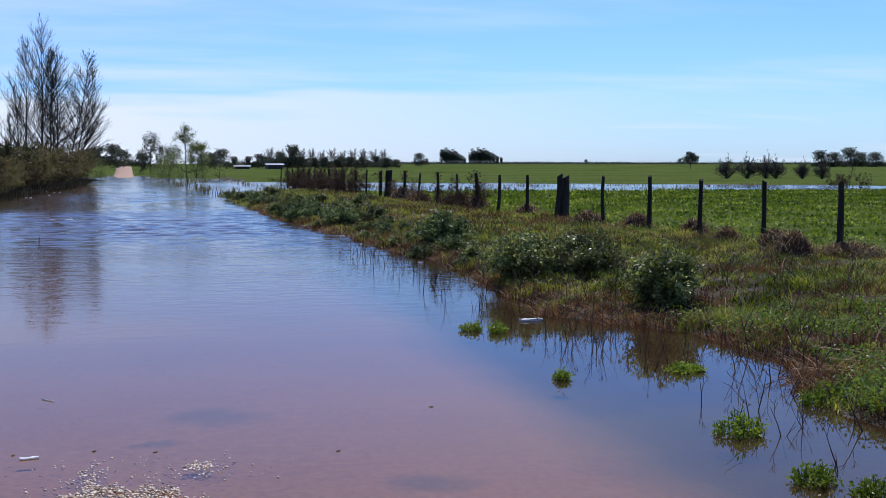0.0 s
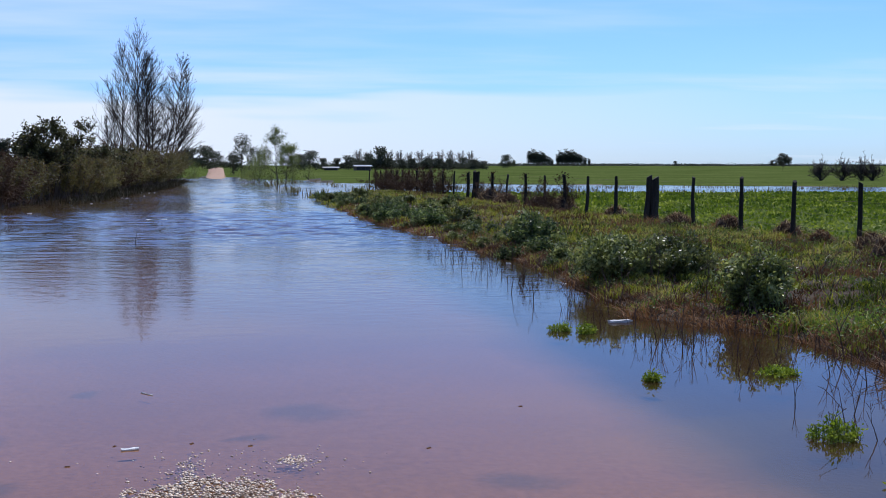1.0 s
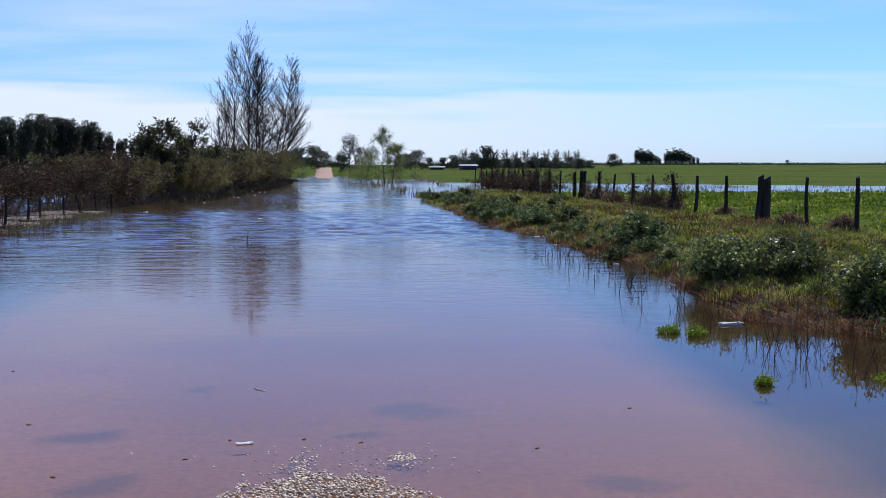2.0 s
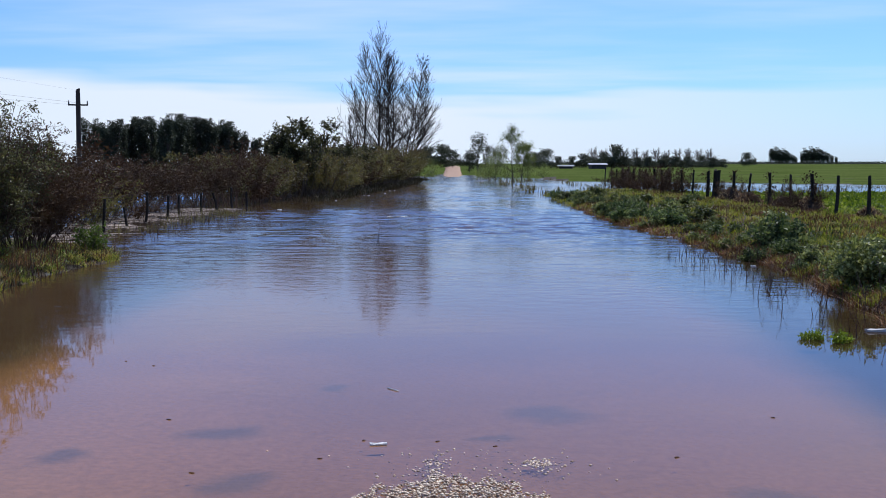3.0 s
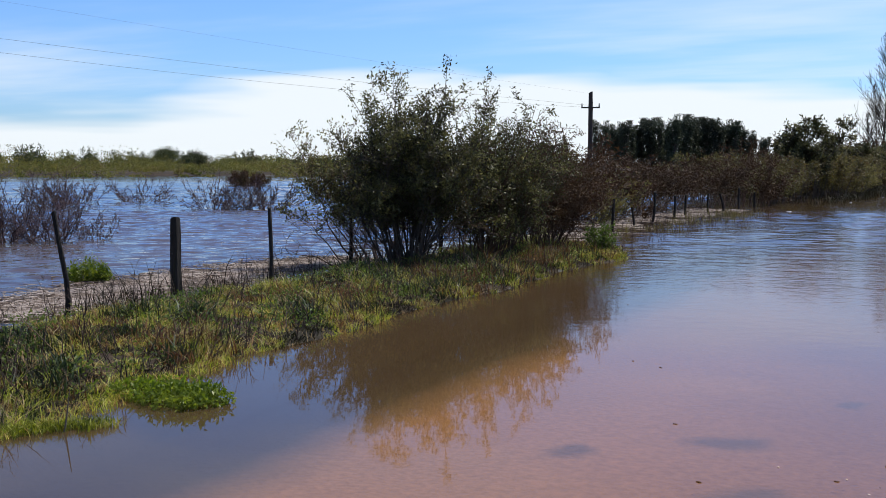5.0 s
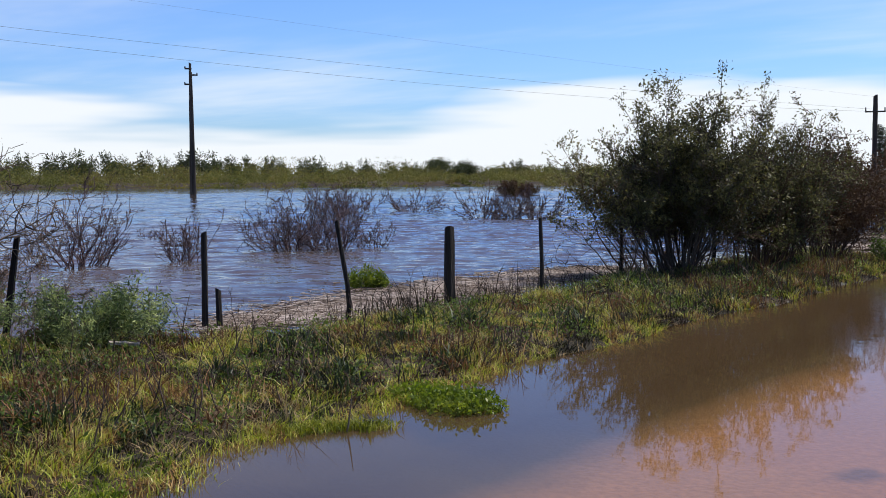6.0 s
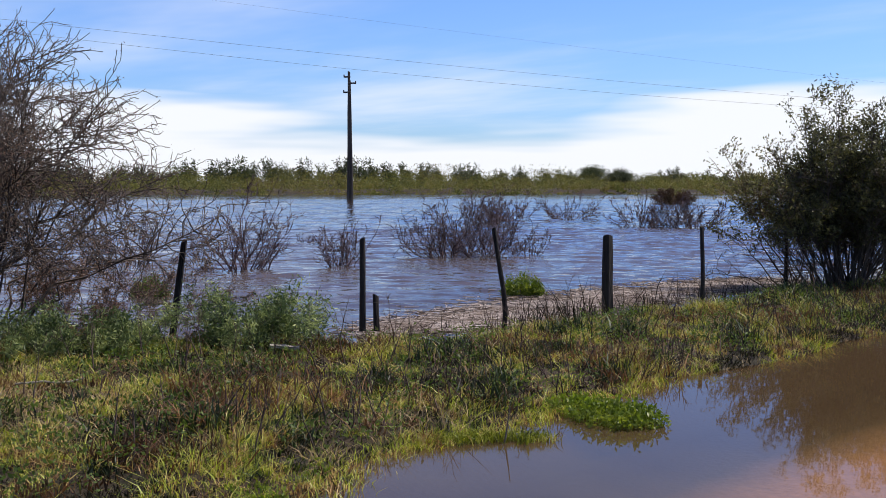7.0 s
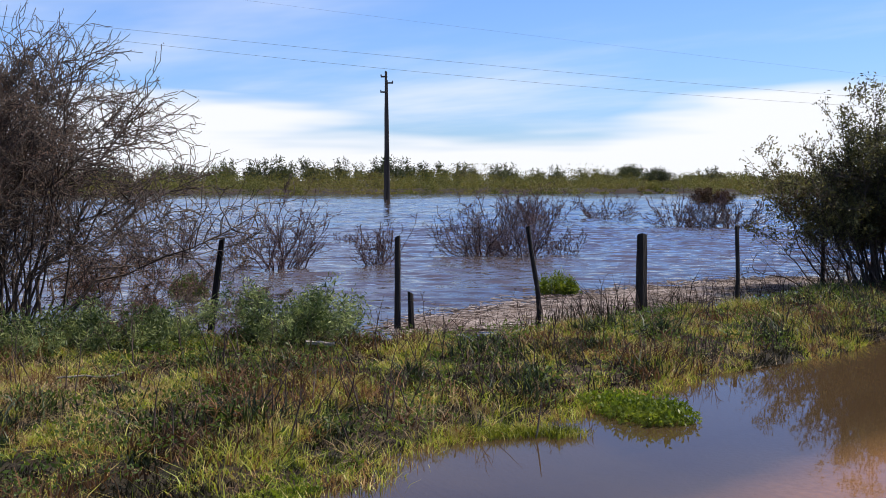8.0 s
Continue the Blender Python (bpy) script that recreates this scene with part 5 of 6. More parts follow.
        p = np.repeat(p, 5, 0) + g.normal(size=(len(p) * 5, 3)) * np.array([0.05, 0.05, 0.04]) + np.array([0, 0, 0.09])
        stuff("weeds", leaves("weeds", p, 0.038, WEED, g, 0.45, 0.3), lab, "weeds")
    # the crop on the pasture
    p = scatter(g, 140000, (11.0, 48.0), (12, 64), 1.35, 0.03, (0.9, 7, -0.55))
    stuff("pasture_crop", leaves("pasture_crop", p + np.array([0, 0, 0.02]), 0.05 + 0.002 * p[:, 1], CROP, g, 0.6, 0.3), "bright green leafy pasture", "crop")


ground_cover()


def dead_stems():
    """Bare weed stalks in the water and on the banks."""
    g = np.random.default_rng(130)
    for lab, s, y, n, h, low, high in (("short dark weed stalks along the edge of the narrow bank", (-6.9, -5.9), (4, 20), 260, 0.2, -0.3, 0.12), ("bare dark weed stalks in the shallows", (3.9, 5.6), (5.5, 22), 210, 0.22, -0.3, 0.06), ("dry weed stalks standing on the narrow bank", (-9.8, -5.8), (3, 20), 300, 0.36, -0.15, 0.5), ("dark weed stalks in the water before the hedge", (-8.4, -6.4), (21, 35), 130, 0.3, -0.5, 0.1), ("dry weed stalks standing on the pasture verge", (4.9, 8.5), (6.5, 15), 80, 0.45, -0.05, 0.6)):
        segs, tips = [], []
        yy, ss = y[0] + (y[1] - y[0]) * g.uniform(0, 1, n), g.uniform(*s, n)
        for a, b in zip(ss, yy):
            x = a - ROAD_SLANT * b
            z = float(land(x, b))
            if low < z < high:
                grow(g, (x, b, z), (0.25 * g.normal(), 0.25 * g.normal(), 1), h * g.uniform(0.5, 1.4) - min(z, 0), 0.008, 2, segs, tips, 0.07 if low < -0.25 else 0.16, 0.05, (1, 3), 0.6, 0.5, 3)
        stuff("dead_stalks", tubes("dead_stalks", segs, RED_TWIG, 3), lab, "dead plants")
    segs, tips = [], []
    for _ in range(16):
        x, y = -10.1 + 0.22 * g.normal(), 8.2 + 0.22 * g.normal()
        grow(g, (x, y, float(land(x, y))), (0.35 + 0.1 * g.normal(), 0.4 + 0.1 * g.normal(), 1), g.uniform(0.5, 0.95), 0.006, 1, segs, tips, 0.05, -0.08, (1, 3), 0.5, 0.35, 7)
    stuff("dead_stalks", tubes("dead_stalks", segs, RED_TWIG, 3), "bent dry weed stalks beside the broken stump", "dead plants")


dead_stems()


# ---- distance ----
def woods():
    g = np.random.default_rng(140)
    first = crown_tree("eucalyptus_tree", "tall dark eucalyptus in a plantation row", 141, polar(19.9, 262), 9.9, 2.5, DARK_LEAF, BARK, "plantation behind the hedge", 30, 170, 0.5, 0.04, 1.5, column=True)
    second = crown_tree("eucalyptus_tree", "tall dark eucalyptus in a plantation row", 142, polar(19.4, 258), 9.4, 2.3, DARK_LEAF, BARK, "plantation behind the hedge", 26, 170, 0.55, 0.05, 1.4, column=True)
    for az in np.concatenate([np.arange(19.1, 12.75, -0.19), [12.45, 11.95, 11.75, 11.25, 11.1]]):
        q = g.uniform(0.84, 1.08) * np.interp(az, (10.9, 12.3, 12.8, 15, 18.6), (0.68, 0.78, 1.0, 1.0, 0.96))
        d = 260 + 8 * g.normal()
        ob = copy_thing((first, second)[g.integers(2)], Matrix.Translation(polar(az, d, -0.6)) @ pose(0, 0, 0, 0, 0, g.uniform(0, 360)))
        ob.scale = (q * 1.15, q * 1.15, q * 1.06)
    # copse on the skyline
    c = crown_tree("eucalyptus_tree", "dark eucalyptus on the skyline", 143, polar(-13.0, 600), 8.2, 3.4, DARK_LEAF, BARK, "copse on the skyline", 22, 110, 0.8, 0.12, 1.2, column=True)
    for az, q in ((-13.12, 0.85), (-13.27, 0.95), (-13.42, 0.8), (-13.57, 0.9), (-13.72, 0.72), (-13.9, 0.6), (-14.05, 0.45), (-14.35, 0.7), (-14.5, 0.92), (-14.65, 0.8), (-14.8, 1.0), (-14.97, 0.88), (-15.1, 0.95), (-15.27, 0.8), (-15.45, 0.72), (-15.65, 0.55), (-15.85, 0.45), (-12.2, 0.4), (-11.6, 0.35)):
        copy_thing(c, Matrix.Translation(polar(az, 600))).scale = (q, q, q)
    # dark round trees by the farm
    r = crown_tree("round_tree", "dark rounded farmyard tree", 144, polar(-5.6, 250), 4.6, 4.4, DARK_LEAF, BARK, "trees round the farm", 22, 90, 0.62, 0.15)
    for az, q, d in ((-6.1, 0.5, 250), (-6.7, 0.45, 255), (-7.3, 0.5, 250), (-7.9, 0.55, 260), (-8.5, 0.5, 255), (-9.1, 0.5, 255), (-9.8, 0.55, 260), (-10.3, 0.45, 250), (-11.9, 0.7, 300), (-4.1, 0.62, 245), (-3.6, 0.5, 245), (-1.7, 0.65, 230), (-2.2, 0.8, 235), (-2.8, 0.5, 240), (-5.0, 0.7, 265), (2.9, 0.9, 225), (3.4, 0.8, 228), (3.9, 0.7, 230), (2.3, 0.75, 240), (1.6, 0.6, 250), (-20, 0.5, 600), (-24.5, 0.6, 600)):
        copy_thing(r, Matrix.Translation(polar(az, d)) @ pose(0, 0, 0, 0, 0, g.uniform(0, 360))).scale = (q * 1.2, q * 1.2, q)
    for az in np.arange(-4.2, -10.9, -0.27):
        q = g.uniform(0.28, 0.5)
        copy_thing(r, Matrix.Translation(polar(az, 262 + 6 * g.normal())) @ pose(0, 0, 0, 0, 0, g.uniform(0, 360))).scale = (q * 1.5, q * 1.5, q)
    # conifers beside the road's end
    k = crown_tree("conifer_tree", "dark narrow conifer by the end of the road", 145, polar(1.05, 190), 6.6, 3.0, DARK_LEAF, BARK, "conifers by the road", 18, 60, 0.5, 0.1)
    for az, q in ((0.75, 0.75), (0.4, 0.65), (1.45, 0.6), (0.1, 0.55)):
        copy_thing(k, Matrix.Translation(polar(az, 192))).scale = (q, q, q)
    # leafy green shrubs round the young willow
    w = crown_tree("willow_shrub", "pale green willow shrub by the flooded road", 146, polar(0.15, 108), 2.6, 2.6, SPRING_LEAF, BARK, "shrubs by the young willow", 14, 70, 0.22, 0.1)
    for az, d, q in ((-0.4, 112, 1.0), (-1.4, 118, 0.8), (-2.2, 125, 0.6), (0.9, 112, 0.6), (3.9, 118, 0.9), (3.3, 130, 0.8), (4.5, 112, 0.8), (0.5, 120, 0.9)):
        copy_thing(w, Matrix.Translation(polar(az, d)) @ pose(0, 0, 0, 0, 0, g.uniform(0, 360))).scale = (q, q, q)
    # bare poplar row
    b = fan_shrub("poplar_tree", "pale leafless poplar in a far windbreak", 147, polar(-4.6, 330), 1.75, 5.0, 22, PALE_BARK, finest=0.026, group="windbreak behind the farm", category="tree", base=0.06, drop=0.3, arch=(0.2, 0.6), twigs=9, twig_len=0.2, kids=(1, 3), first=0.4, low=0.6)
    for az in np.arange(-5.1, -10.2, -0.5):
        q = g.uniform(0.84, 1.04)
        copy_thing(b, Matrix.Translation(polar(az, 330)) @ pose(0, 0, 0, 0, 0, g.uniform(-40, 40))).scale = (q, q, q)
    # trees on the far pasture
    o = fan_shrub("pasture_tree", "bare twiggy round tree on the far pasture", 148, polar(-26.75, 135), 1.3, 2.6, 34, PASTURE_TWIG, PASTURE_LEAF, 0.07, 2, 0.9, 0.012, group="trees on the far pasture", category="tree", base=0.07, drop=0.6, peak=1.8, arch=(0.0, 0.36), twigs=10, twig_len=0.2, kids=(1, 3), first=0.5, low=0.5, thick=0.016, fork=0.8)
    for az, q in ((-27.7, 1.05), (-28.55, 1.1), (-29.0, 0.95), (-30.2, 0.85), (-31.1, 0.85)):
        copy_thing(o, Matrix.Translation(polar(az, 135)) @ pose(0, 0, 0, 0, 0, g.uniform(0, 360))).scale = (q, q, q)
    crown_tree("lone_tree", "lone dark spiky tree on the far pasture", 149, polar(-25.0, 250), 3.2, 2.7, DARK_LEAF, BARK, "", 16, 110, 0.5, 0.45)
    for az, d, q in ((-31.0, 300, 1.0), (-31.6, 300, 0.9), (-32.3, 310, 1.15), (-32.8, 310, 0.9), (-33.4, 300, 0.9)):
        copy_thing(r, Matrix.Translation(polar(az, d, -0.7))).scale = (q * 1.15, q * 1.15, q * 0.95)
    leafy_shrub("dry_shrub", "brown bare shrub beside the flooded strip", 150, polar(-32.3, 98), 2.0, 2.2, 26, BROWN_LEAF, 0.08, 1, RED_TWIG, depth=3)


woods()


def far_shore():
    g = np.random.default_rng(160)
    n = 1100
    az = radians(1) * g.uniform(24, 84, n)
    d = g.uniform(147, 212, n)
    x, y = -np.sin(az) * d, np.cos(az) * d
    z = land(x, y)
    h = g.uniform(1.0, 3.1, n) * (0.75 + 0.45 * (d - 147) / 62)
    h *= 1 + 0.2 * np.sin(az * 61) + 0.2 * np.sin(az * 143 + 1)
    h *= 1 - 0.35 * np.exp(-((np.degrees(az) - 38) / 4.5) ** 2)
    c = np.stack([x, y, z + h * 0.5], 1)
    pts = (c[:, None] + np.clip(g.normal(size=(n, 140, 3)), -1.3, 1.3) * np.stack([h * 0.55, h * 0.55, h * 0.33], 1)[:, None]).reshape(-1, 3)
    pts[:, 2] = np.maximum(pts[:, 2], 0.05)
    stuff("shore_thicket", leaves("shore_thicket", pts, 0.24, OLIVE_LEAF, g, 0.6, 0.3), "yellow-green willow thicket on the far shore", "thicket")
    r = crown_tree("shore_tree", "dark rounded tree on the far shore", 161, polar(40.6, 225), 3.2, 6.4, SHORE_LEAF, BARK, "trees on the far shore", 24, 260, 0.5, 0.1)
    for a, q in ((39.2, 0.75), (37.6, 0.55), (42.0, 0.6), (35.0, 0.5), (33.2, 0.6), (36.3, 0.5)):
        copy_thing(r, Matrix.Translation(polar(a, 225)) @ pose(0, 0, 0, 0, 0, g.uniform(0, 360))).scale = (q * 1.2, q * 1.2, q)
    t = leafy_shrub("shore_tree", "thin olive tree rising from the far thicket", 162, polar(51.5, 205), 1.9, 5.0, 9, SHORE_LEAF, 0.42, 2, BARK, group="thin trees on the far shore", category="tree", depth=2, kids=(2, 4), base=0.25, finest=0.02)
    for a in np.arange(28, 74, 0.36):
        q = g.uniform(0.55, 1.0) * np.interp(a, (28, 42, 50, 74), (0.62, 0.72, 1, 1))
        copy_thing(t, Matrix.Translation(polar(a + 0.3 * g.normal(), 205 + 10 * g.normal())) @ pose(0, 0, 0, 0, 0, g.uniform(0, 360))).scale = (q * 1.15, q * 1.15, q)


far_shore()


def tree_line():
    """The dark line of far woods along the skyline."""
    g = np.random.default_rng(165)
    n = 1500
    az = np.radians(g.uniform(-40, -3, n))
    d = g.uniform(880, 960, n)
    x, y = -np.sin(az) * d, np.cos(az) * d
    h = g.uniform(0.7, 2.0, n)
    c = np.stack([x, y, land(x, y) + 0.5 * h], 1)
    pts = (c[:, None] + g.normal(size=(n, 24, 3)) * np.stack([h * 2.2, h * 2.2, h * 0.25], 1)[:, None]).reshape(-1, 3)
    stuff("far_woods", leaves("far_woods", pts, 0.9, DARK_LEAF, g, 0.7), "dark line of woods along the far skyline", "woods")


tree_line()


def farmhouse(at, turn, length, wide, high, label):
    h = thing("farmhouse", label, "house", at, turn, "farm buildings")
    bm = bmesh.new()
    bmesh.ops.create_cube(bm, size=1)
    bmesh.ops.scale(bm, vec=(length, wide, high + 0.6), verts=bm.verts)
    bmesh.ops.translate(bm, vec=(0, 0, high / 2 - 0.3), verts=bm.verts)
    part("wall", bm, SHADE_WALL, h)
    bm = bmesh.new()
    e, w, p = length / 2 + 0.3, wide / 2 + 0.35, 0.28
    v = [bm.verts.new(c) for c in ((-e, -w, high), (e, -w, high), (e, w, high), (-e, w, high), (-e, 0, high + p), (e, 0, high + p))]
    for f in ((0, 1, 5, 4), (2, 3, 4, 5), (1, 2, 5), (3, 0, 4), (3, 2, 1, 0)):
        bm.faces.new([v[i] for i in f])
    part("roof", bm, ROOF, h, "pale sheet roof")
    for k in range(3):
        bm = bmesh.new()
        bmesh.ops.create_cube(bm, size=1)
        bmesh.ops.scale(bm, vec=(0.9, 0.08, 1.1), verts=bm.verts)
        part("window", bm, DARK_WALL, h).location = (length * (k - 1) * 0.3, -wide / 2 - 0.02, high * 0.55)


farmhouse(polar(-4.78, 238, -0.6), radians(5), 3.2, 2.6, 1.4, "small white farmhouse with a pale sheet roof")
farmhouse(polar(-3.25, 238, -0.6), radians(-4), 2.8, 2.4, 1.1, "long low farm shed with a pale sheet roof")


# ---- floating and washed-up things ----
def plank(name, label, category, x, y, z, length, width, thick, turn, material, tilt=0.0):
    bm = bmesh.new()
    bmesh.ops.create_cube(bm, size=1)
    bmesh.ops.scale(bm, vec=(length, width, thick), verts=bm.verts)
    bmesh.ops.subdivide_edges(bm, edges=bm.edges[:], cuts=3, use_grid_fill=True)
    g = np.random.default_rng(int(abs(x * 97 + y * 31)))
    for v in bm.verts:
        v.co += Vector(g.normal(size=3)) * thick * 0.18
    me = bpy.data.meshes.new(name)
    bm.to_mesh(me)
    bm.free()
    me.materials.append(material)
    ob = new(name, me)
    ob.matrix_world = pose(x, y, z, 0, tilt, turn)
    return tagged(ob, label, category)


def straw_heap(x, y, radius, height, seed):
    """A matted dome of rotting grass with loose straws lying over it."""
    g = np.random.default_rng(seed)
    heap = thing("hay_mound", "matted mound of dry flood-borne hay at the fence", "hay mound", (x, y, float(land(x, y)) - 0.03), g.uniform(0, 6), "hay mounds along the fence")
    a, q = np.meshgrid(np.linspace(0, 2 * math.pi, 25)[:-1], np.linspace(0, 1, 9), indexing="xy")
    r = q * radius * (1 + 0.12 * np.sin(3 * a + seed) + 0.08 * g.normal(size=q.shape))
    z = height * (1 - q ** 2) * (1 + 0.14 * g.normal(size=q.shape)) - 0.03 * q
    z[0], r[0] = height, 0
    i, j = np.meshgrid(np.arange(8), np.arange(24), indexing="ij")
    k = (j + 1) % 24
    faces = np.stack([i * 24 + j, (i + 1) * 24 + j, (i + 1) * 24 + k, i * 24 + k], -1).reshape(-1, 4)
    part("mat", mesh_from("mat", np.stack([r * np.cos(a), r * np.sin(a), z], -1).reshape(-1, 3), faces, HEAP), HEAP, heap, "dark rotting grass")
    for leaf, n, wide in ((RUST, int(1100 * radius), 0.011), (STRAW, int(420 * radius), 0.012)):
        t, q = g.uniform(0, 2 * math.pi, n), np.sqrt(g.uniform(0, 1, n))
        p = np.stack([np.cos(t) * q * radius, np.sin(t) * q * radius, height * (1 - q ** 2)], 1)
        part("straw", blades("straw", p, 0.09, wide, leaf, g, 2.4), leaf, heap, "loose dry straws")["kind"] = "stuff"


for k, (x, y, r, h) in enumerate(((9.35, 15.9, 0.36, 0.4), (10.2, 18.0, 0.35, 0.3), (10.4, 16.0, 0.6, 0.2), (10.1, 19.6, 0.3, 0.25), (10.3, 21.4, 0.35, 0.3), (10.0, 23.7, 0.4, 0.35), (9.8, 26.2, 0.45, 0.3), (9.9, 31.4, 0.4, 0.3), (9.6, 36.3, 0.6, 0.4), (9.5, 39.2, 0.5, 0.35), (9.3, 43.6, 0.6, 0.4), (9.2, 46.4, 0.6, 0.5))):
    straw_heap(x, y, r, h, 300 + k)


plank("foam_board", "white foam board floating at the verge", "litter", 3.92, 11.86, 0.010, 0.25, 0.09, 0.022, 10, FOAM)
plank("driftwood", "short pale stick floating over the road", "stick", -0.72, 8.5, 0.002, 0.14, 0.010, 0.007, -50, FOAM)
plank("driftwood", "short pale stick floating over the road", "stick", -0.65, 6.8, 0.003, 0.10, 0.028, 0.012, 15, FOAM)
plank("driftwood", "pale weathered board lying in the bank grass", "board", -8.83, 6.0, 0.22, 0.26, 0.07, 0.025, 48, PALE_WOOD, 4)


tuft("floating_plant", "flat patch of leafy water plants by the narrow bank", -5.74, 3.86, 0.0, 0.32, 0.04, 140, WATER_LEAF, 88, 0.035)
tuft("floating_plant", "flat patch of leafy water plants by the narrow bank", -5.45, 3.4, 0.0, 0.28, 0.04, 90, WATER_LEAF, 89, 0.035)
plank("foam_litter", "white foam scrap drifting on the flooded road", "litter", -3.25, 36.2, 0.01, 0.34, 0.16, 0.03, 20, FOAM)
plank("foam_litter", "white foam scrap drifting on the flooded road", "litter", -2.95, 36.4, 0.01, 0.22, 0.14, 0.03, -30, FOAM)


def fallen_sticks():
    g = np.random.default_rng(188)
    for name, label, category, x, y, z, way, length, n, wood in (("driftwood", "pale crooked stick lying in the bank grass", "stick", -8.7, 3.5, 0.2, 0.9, 0.5, 1, PALE_WOOD), ("fallen_reeds", "bundle of pale dead reeds washed onto the verge", "dead plants", 5.45, 7.9, 0.10, 2.6, 0.4, 7, STRAW), ("fallen_reeds", "pale dead reeds lying among the verge grass", "dead plants", 5.75, 8.5, 0.14, 2.3, 0.35, 5, STRAW)):
        segs = []
        for k in range(n):
            t, p = way + 0.18 * g.normal() * (n > 1), np.array([x, y, z]) + g.normal(size=3) * (0.1, 0.1, 0.02) * (n > 1)
            for _ in range(5):
                t += 0.16 * g.normal()
                q = p + np.array([math.cos(t), math.sin(t), 0.1 * g.normal()]) * length / 5
                segs.append((*p, *q, 0.009, 0.007) if n == 1 else (*p, *q, 0.004, 0.003))
                p = q
        ob = new(name, tubes(name, segs, wood, 5))
        tagged(ob, label, category, kind="stuff" if n > 1 else "")


fallen_sticks()


def scraps():
    g = np.random.default_rng(190)
    for k in range(9):
        y = g.uniform(14, 38)
        s = float(right_edge(y)) - 0.25 + 0.2 * g.normal()
        plank("foam_litter", "white foam scrap washed up at the water's edge", "litter", s - ROAD_SLANT * y, y, 0.01, g.uniform(0.04, 0.1), g.uniform(0.04, 0.06), 0.025, g.uniform(0, 180), FOAM)["group"] = "foam scraps along the water's edge"
    for k in range(8):
        y = g.uniform(34, 80)
        s = np.interp(y, (36, 60, 98), (-6.6, -4.6, -2.8)) + 0.3 * g.normal()
        plank("foam_litter", "white foam scrap caught below the hedge", "litter", s - ROAD_SLANT * y, y, 0.012, g.uniform(0.06, 0.16), 0.07, 0.03, g.uniform(0, 180), FOAM)["group"] = "foam scraps below the hedge"
    for x, y in ((-0.75, 6.9), (-0.95, 6.45), (-0.3, 6.9), (0.05, 6.8), (-2.4, 5.2), (-2.1, 7.4), (1.1, 6.6), (-1.6, 6.1), (1.9, 7.7), (-3.1, 9.6), (-2.8, 9.4), (-4.9, 12.2), (-4.4, 13.4)):
        plank("floating_leaf", "small dead leaf floating on the shallow water", "leaf", x, y, 0.002, 0.026, 0.014, 0.004, g.uniform(0, 180), RUST)["group"] = "dead leaves on the water"


scraps()


def snag():
    g = np.random.default_rng(195)
    segs, tips = [], []
    grow(g, (-2.64, 25.4, -0.3), (0.15, 0, 1), 0.55, 0.02, 1, segs, tips, 0.1, 0, (1, 2), 0.7, 0.5, 4)
    tagged(new("dead_branch", tubes("dead_branch", segs, BARK, 6)), "dark dead branch poking out of the flood", "branch")
    segs = []
    grow(g, (-5.5, 5.4, -0.25), (0.03, 0.05, 1), 0.52, 0.012, 1, segs, tips, 0.06, 0, (1, 2), 0.5, 0.4, 5)
    tagged(new("dead_branch", tubes("dead_branch", segs, BARK, 6)), "dark dead branch standing in the shallows", "branch")


snag()


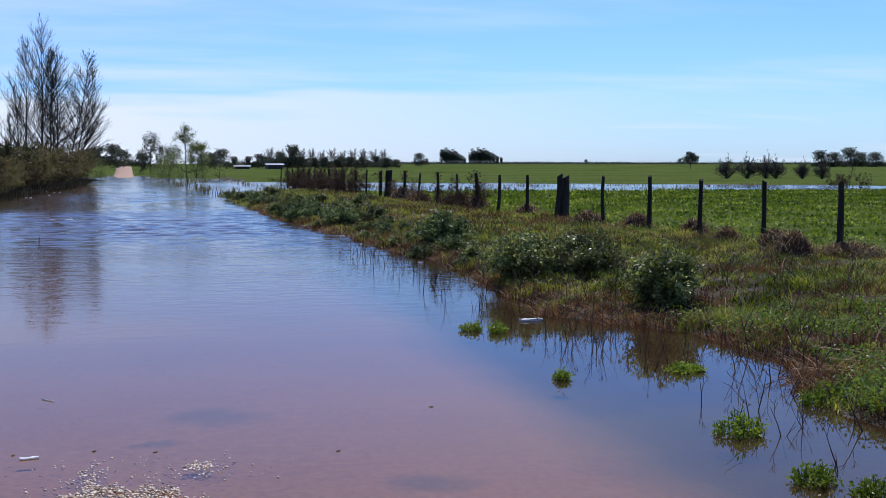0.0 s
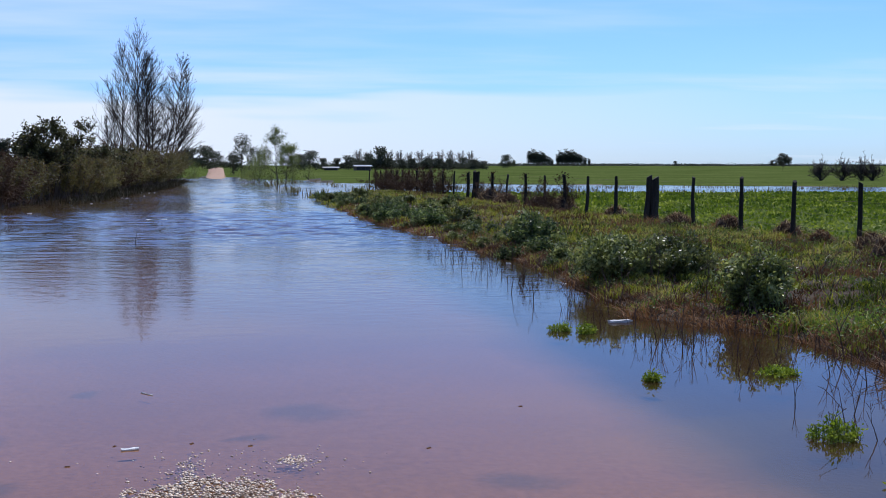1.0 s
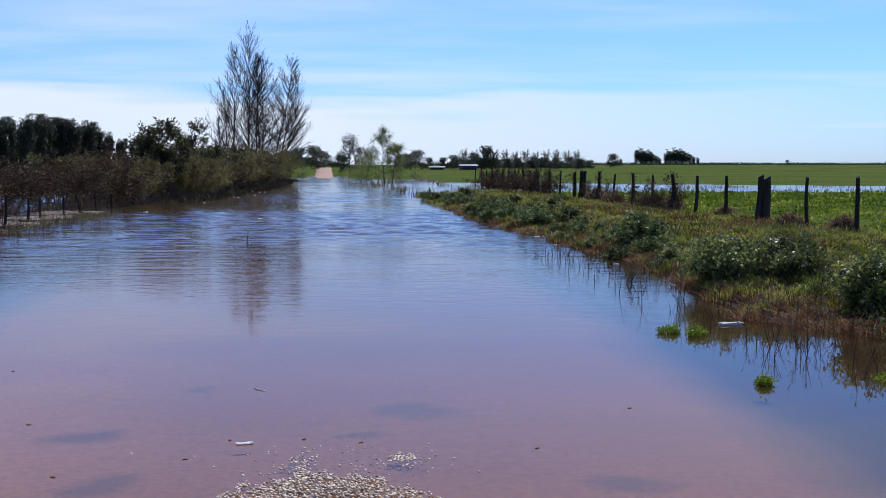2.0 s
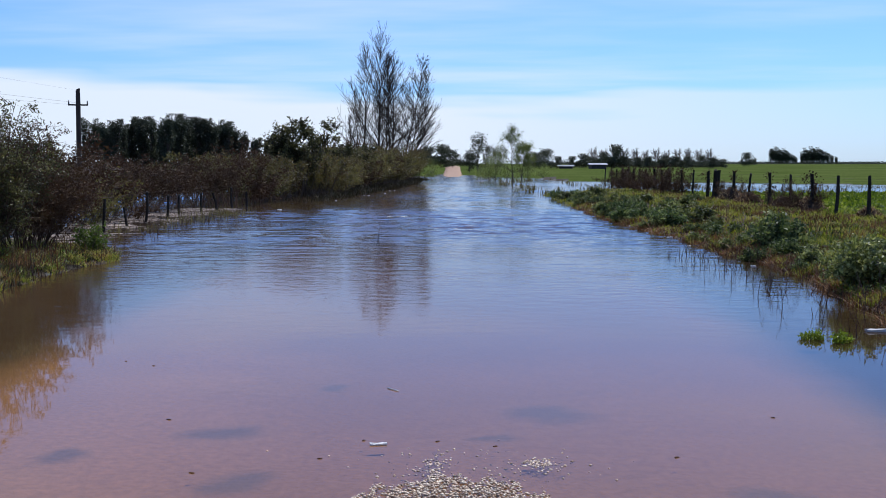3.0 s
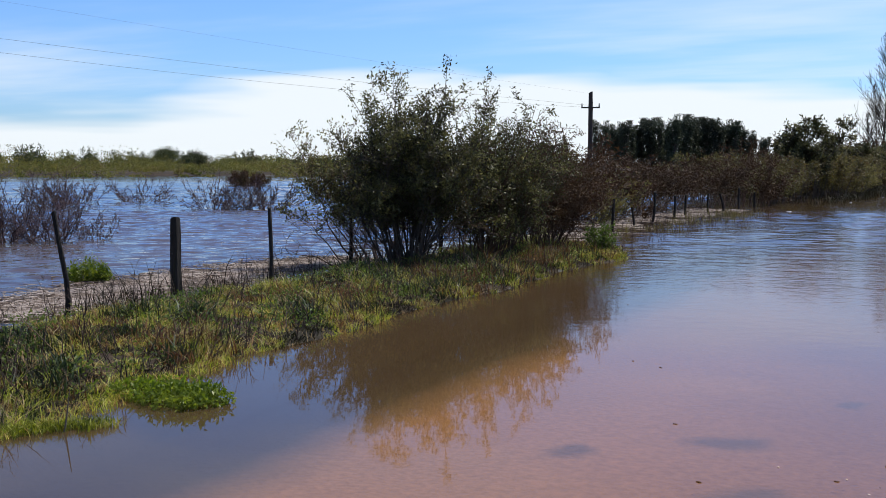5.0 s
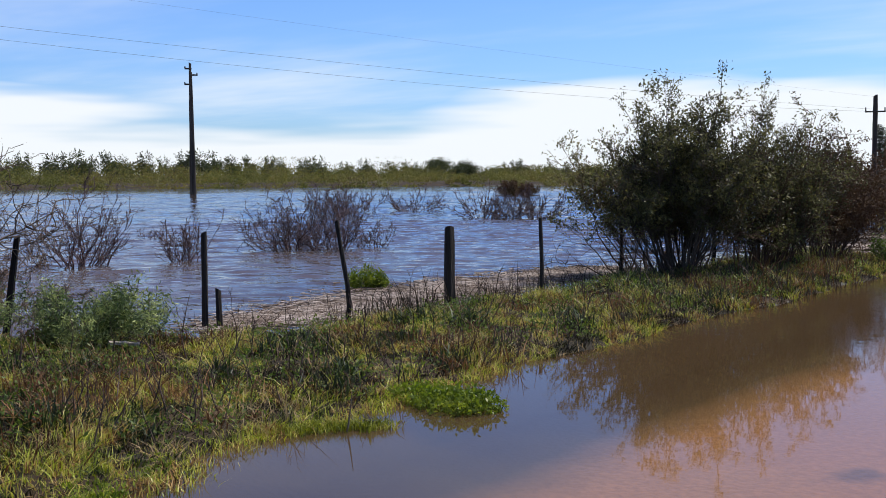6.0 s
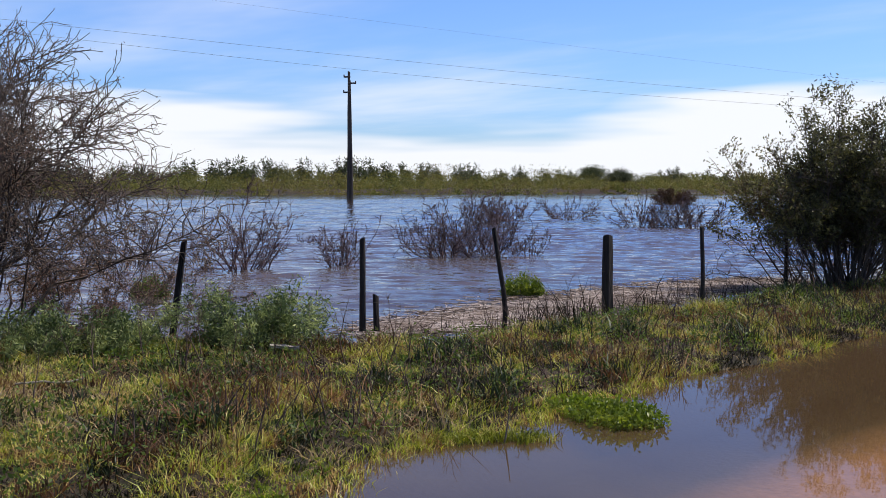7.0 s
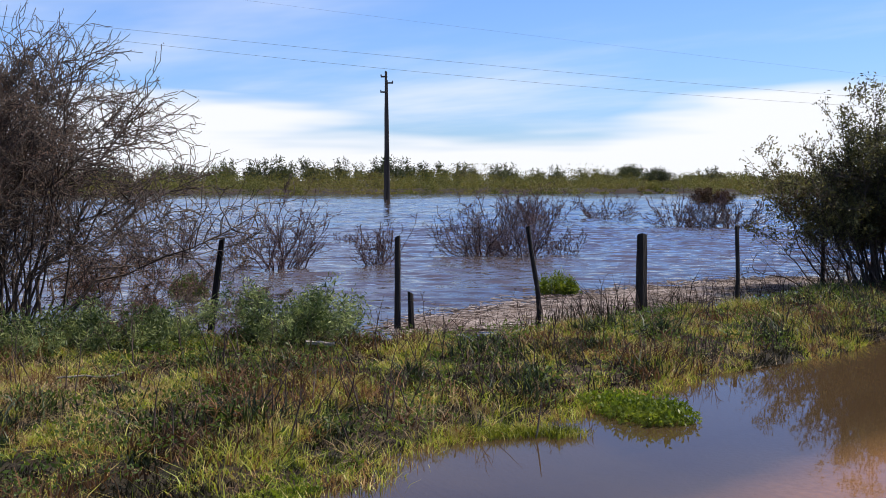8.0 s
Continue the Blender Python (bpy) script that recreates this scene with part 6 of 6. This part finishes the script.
def gravel():
    g = np.random.default_rng(170)
    n = 9000
    x, y = -0.2 + 0.5 * g.normal(size=n), 4.7 + 1.6 * g.uniform(0, 1, n)
    rim = 6.16 - 1.5 * (x + 0.15) ** 2 + 0.05 * np.sin(x * 19) + 0.05 * np.sin(x * 43 + 1)
    ok = y < rim - 0.25 * np.abs(g.normal(size=n)) * g.uniform(size=n)
    x, y, lift = x[ok], y[ok], 0.022 * np.clip((rim - y)[ok] / 0.4, 0, 1)
    # a thin spit, a small patch and strays
    for cx, cy, sx, sy, k in ((-0.29, 6.3, 0.035, 0.16, 110), (0.30, 6.42, 0.065, 0.055, 150), (0.0, 6.25, 0.33, 0.16, 110), (-0.1, 6.6, 0.5, 0.1, 40)):
        x, y, lift = np.append(x, cx + sx * g.normal(size=k)), np.append(y, cy + sy * g.normal(size=k)), np.append(lift, np.zeros(k))
    n = len(x)
    r = g.uniform(0.005, 0.012, n)
    z = -0.006 + lift * g.uniform(0.3, 1, n)
    a = np.array([[1, 0, 0], [-1, 0, 0], [0, 1, 0], [0, -1, 0], [0, 0, 1], [0, 0, -1]], float)
    f = np.array([[0, 2, 4], [2, 1, 4], [1, 3, 4], [3, 0, 4], [2, 0, 5], [1, 2, 5], [3, 1, 5], [0, 3, 5]])
    v = a[None] * (r[:, None, None] * g.uniform(0.6, 1.3, (n, 6, 1))) * np.array([1.2, 1.0, 0.7]) + np.stack([x, y, z + r * 0.4], 1)[:, None]
    faces = (f[None] + (np.arange(n) * 6)[:, None, None]).reshape(-1, 3)
    stuff("gravel", mesh_from("gravel", v.reshape(-1, 3), faces, STONE), "wet pale gravel breaking the water", "gravel")


gravel()


def raft():
    """Mat of floating reed litter along the left fence."""
    g = np.random.default_rng(180)
    n = 9000
    f = g.uniform(0, 1, n)
    x = np.interp(f, (0, 0.35, 0.7, 1), (-10.3, -10.7, -11.2, -11.0)) + g.normal(size=n) * np.interp(f, (0, 0.4, 1), (0.25, 0.55, 0.45))
    y = np.interp(f, (0, 0.35, 0.7, 1), (8.3, 10.8, 14.2, 17.5)) + 0.3 * g.normal(size=n)
    t = g.uniform(0, math.pi, n)
    L = g.uniform(0.05, 0.28, n)
    d = np.stack([np.cos(t), np.sin(t), np.zeros(n)], 1) * L[:, None]
    p = np.stack([x, y, np.full(n, 0.008) + 0.012 * g.uniform(size=n)], 1)
    stuff("reed_litter", tubes("reed_litter", np.hstack([p, p + d, np.full((n, 1), 0.007), np.full((n, 1), 0.004)]), RAFT, 3), "floating mat of broken reeds at the flood's edge", "debris")


def hedge_litter():
    """Pale reed litter afloat under the hedge."""
    g = np.random.default_rng(181)
    n = 3600
    y = 23.5 + 19 * g.uniform(0, 1, n) ** 1.2
    x = np.interp(y, (23, 30, 43), (-9.6, -10.4, -10.6)) + g.normal(size=n) * 0.55
    ok = wave(x, y, 1.3, 5) > -0.25
    x, y, n = x[ok], y[ok], int(ok.sum())
    t, L = g.uniform(0, math.pi, n), g.uniform(0.08, 0.35, n)
    p = np.stack([x, y, 0.01 + 0.012 * g.uniform(size=n)], 1)
    d = np.stack([np.cos(t), np.sin(t), np.zeros(n)], 1) * L[:, None]
    stuff("reed_litter", tubes("reed_litter", np.hstack([p, p + d, np.full((n, 1), 0.012), np.full((n, 1), 0.007)]), RAFT, 3), "pale broken reeds floating under the hedge", "debris")


raft()
hedge_litter()
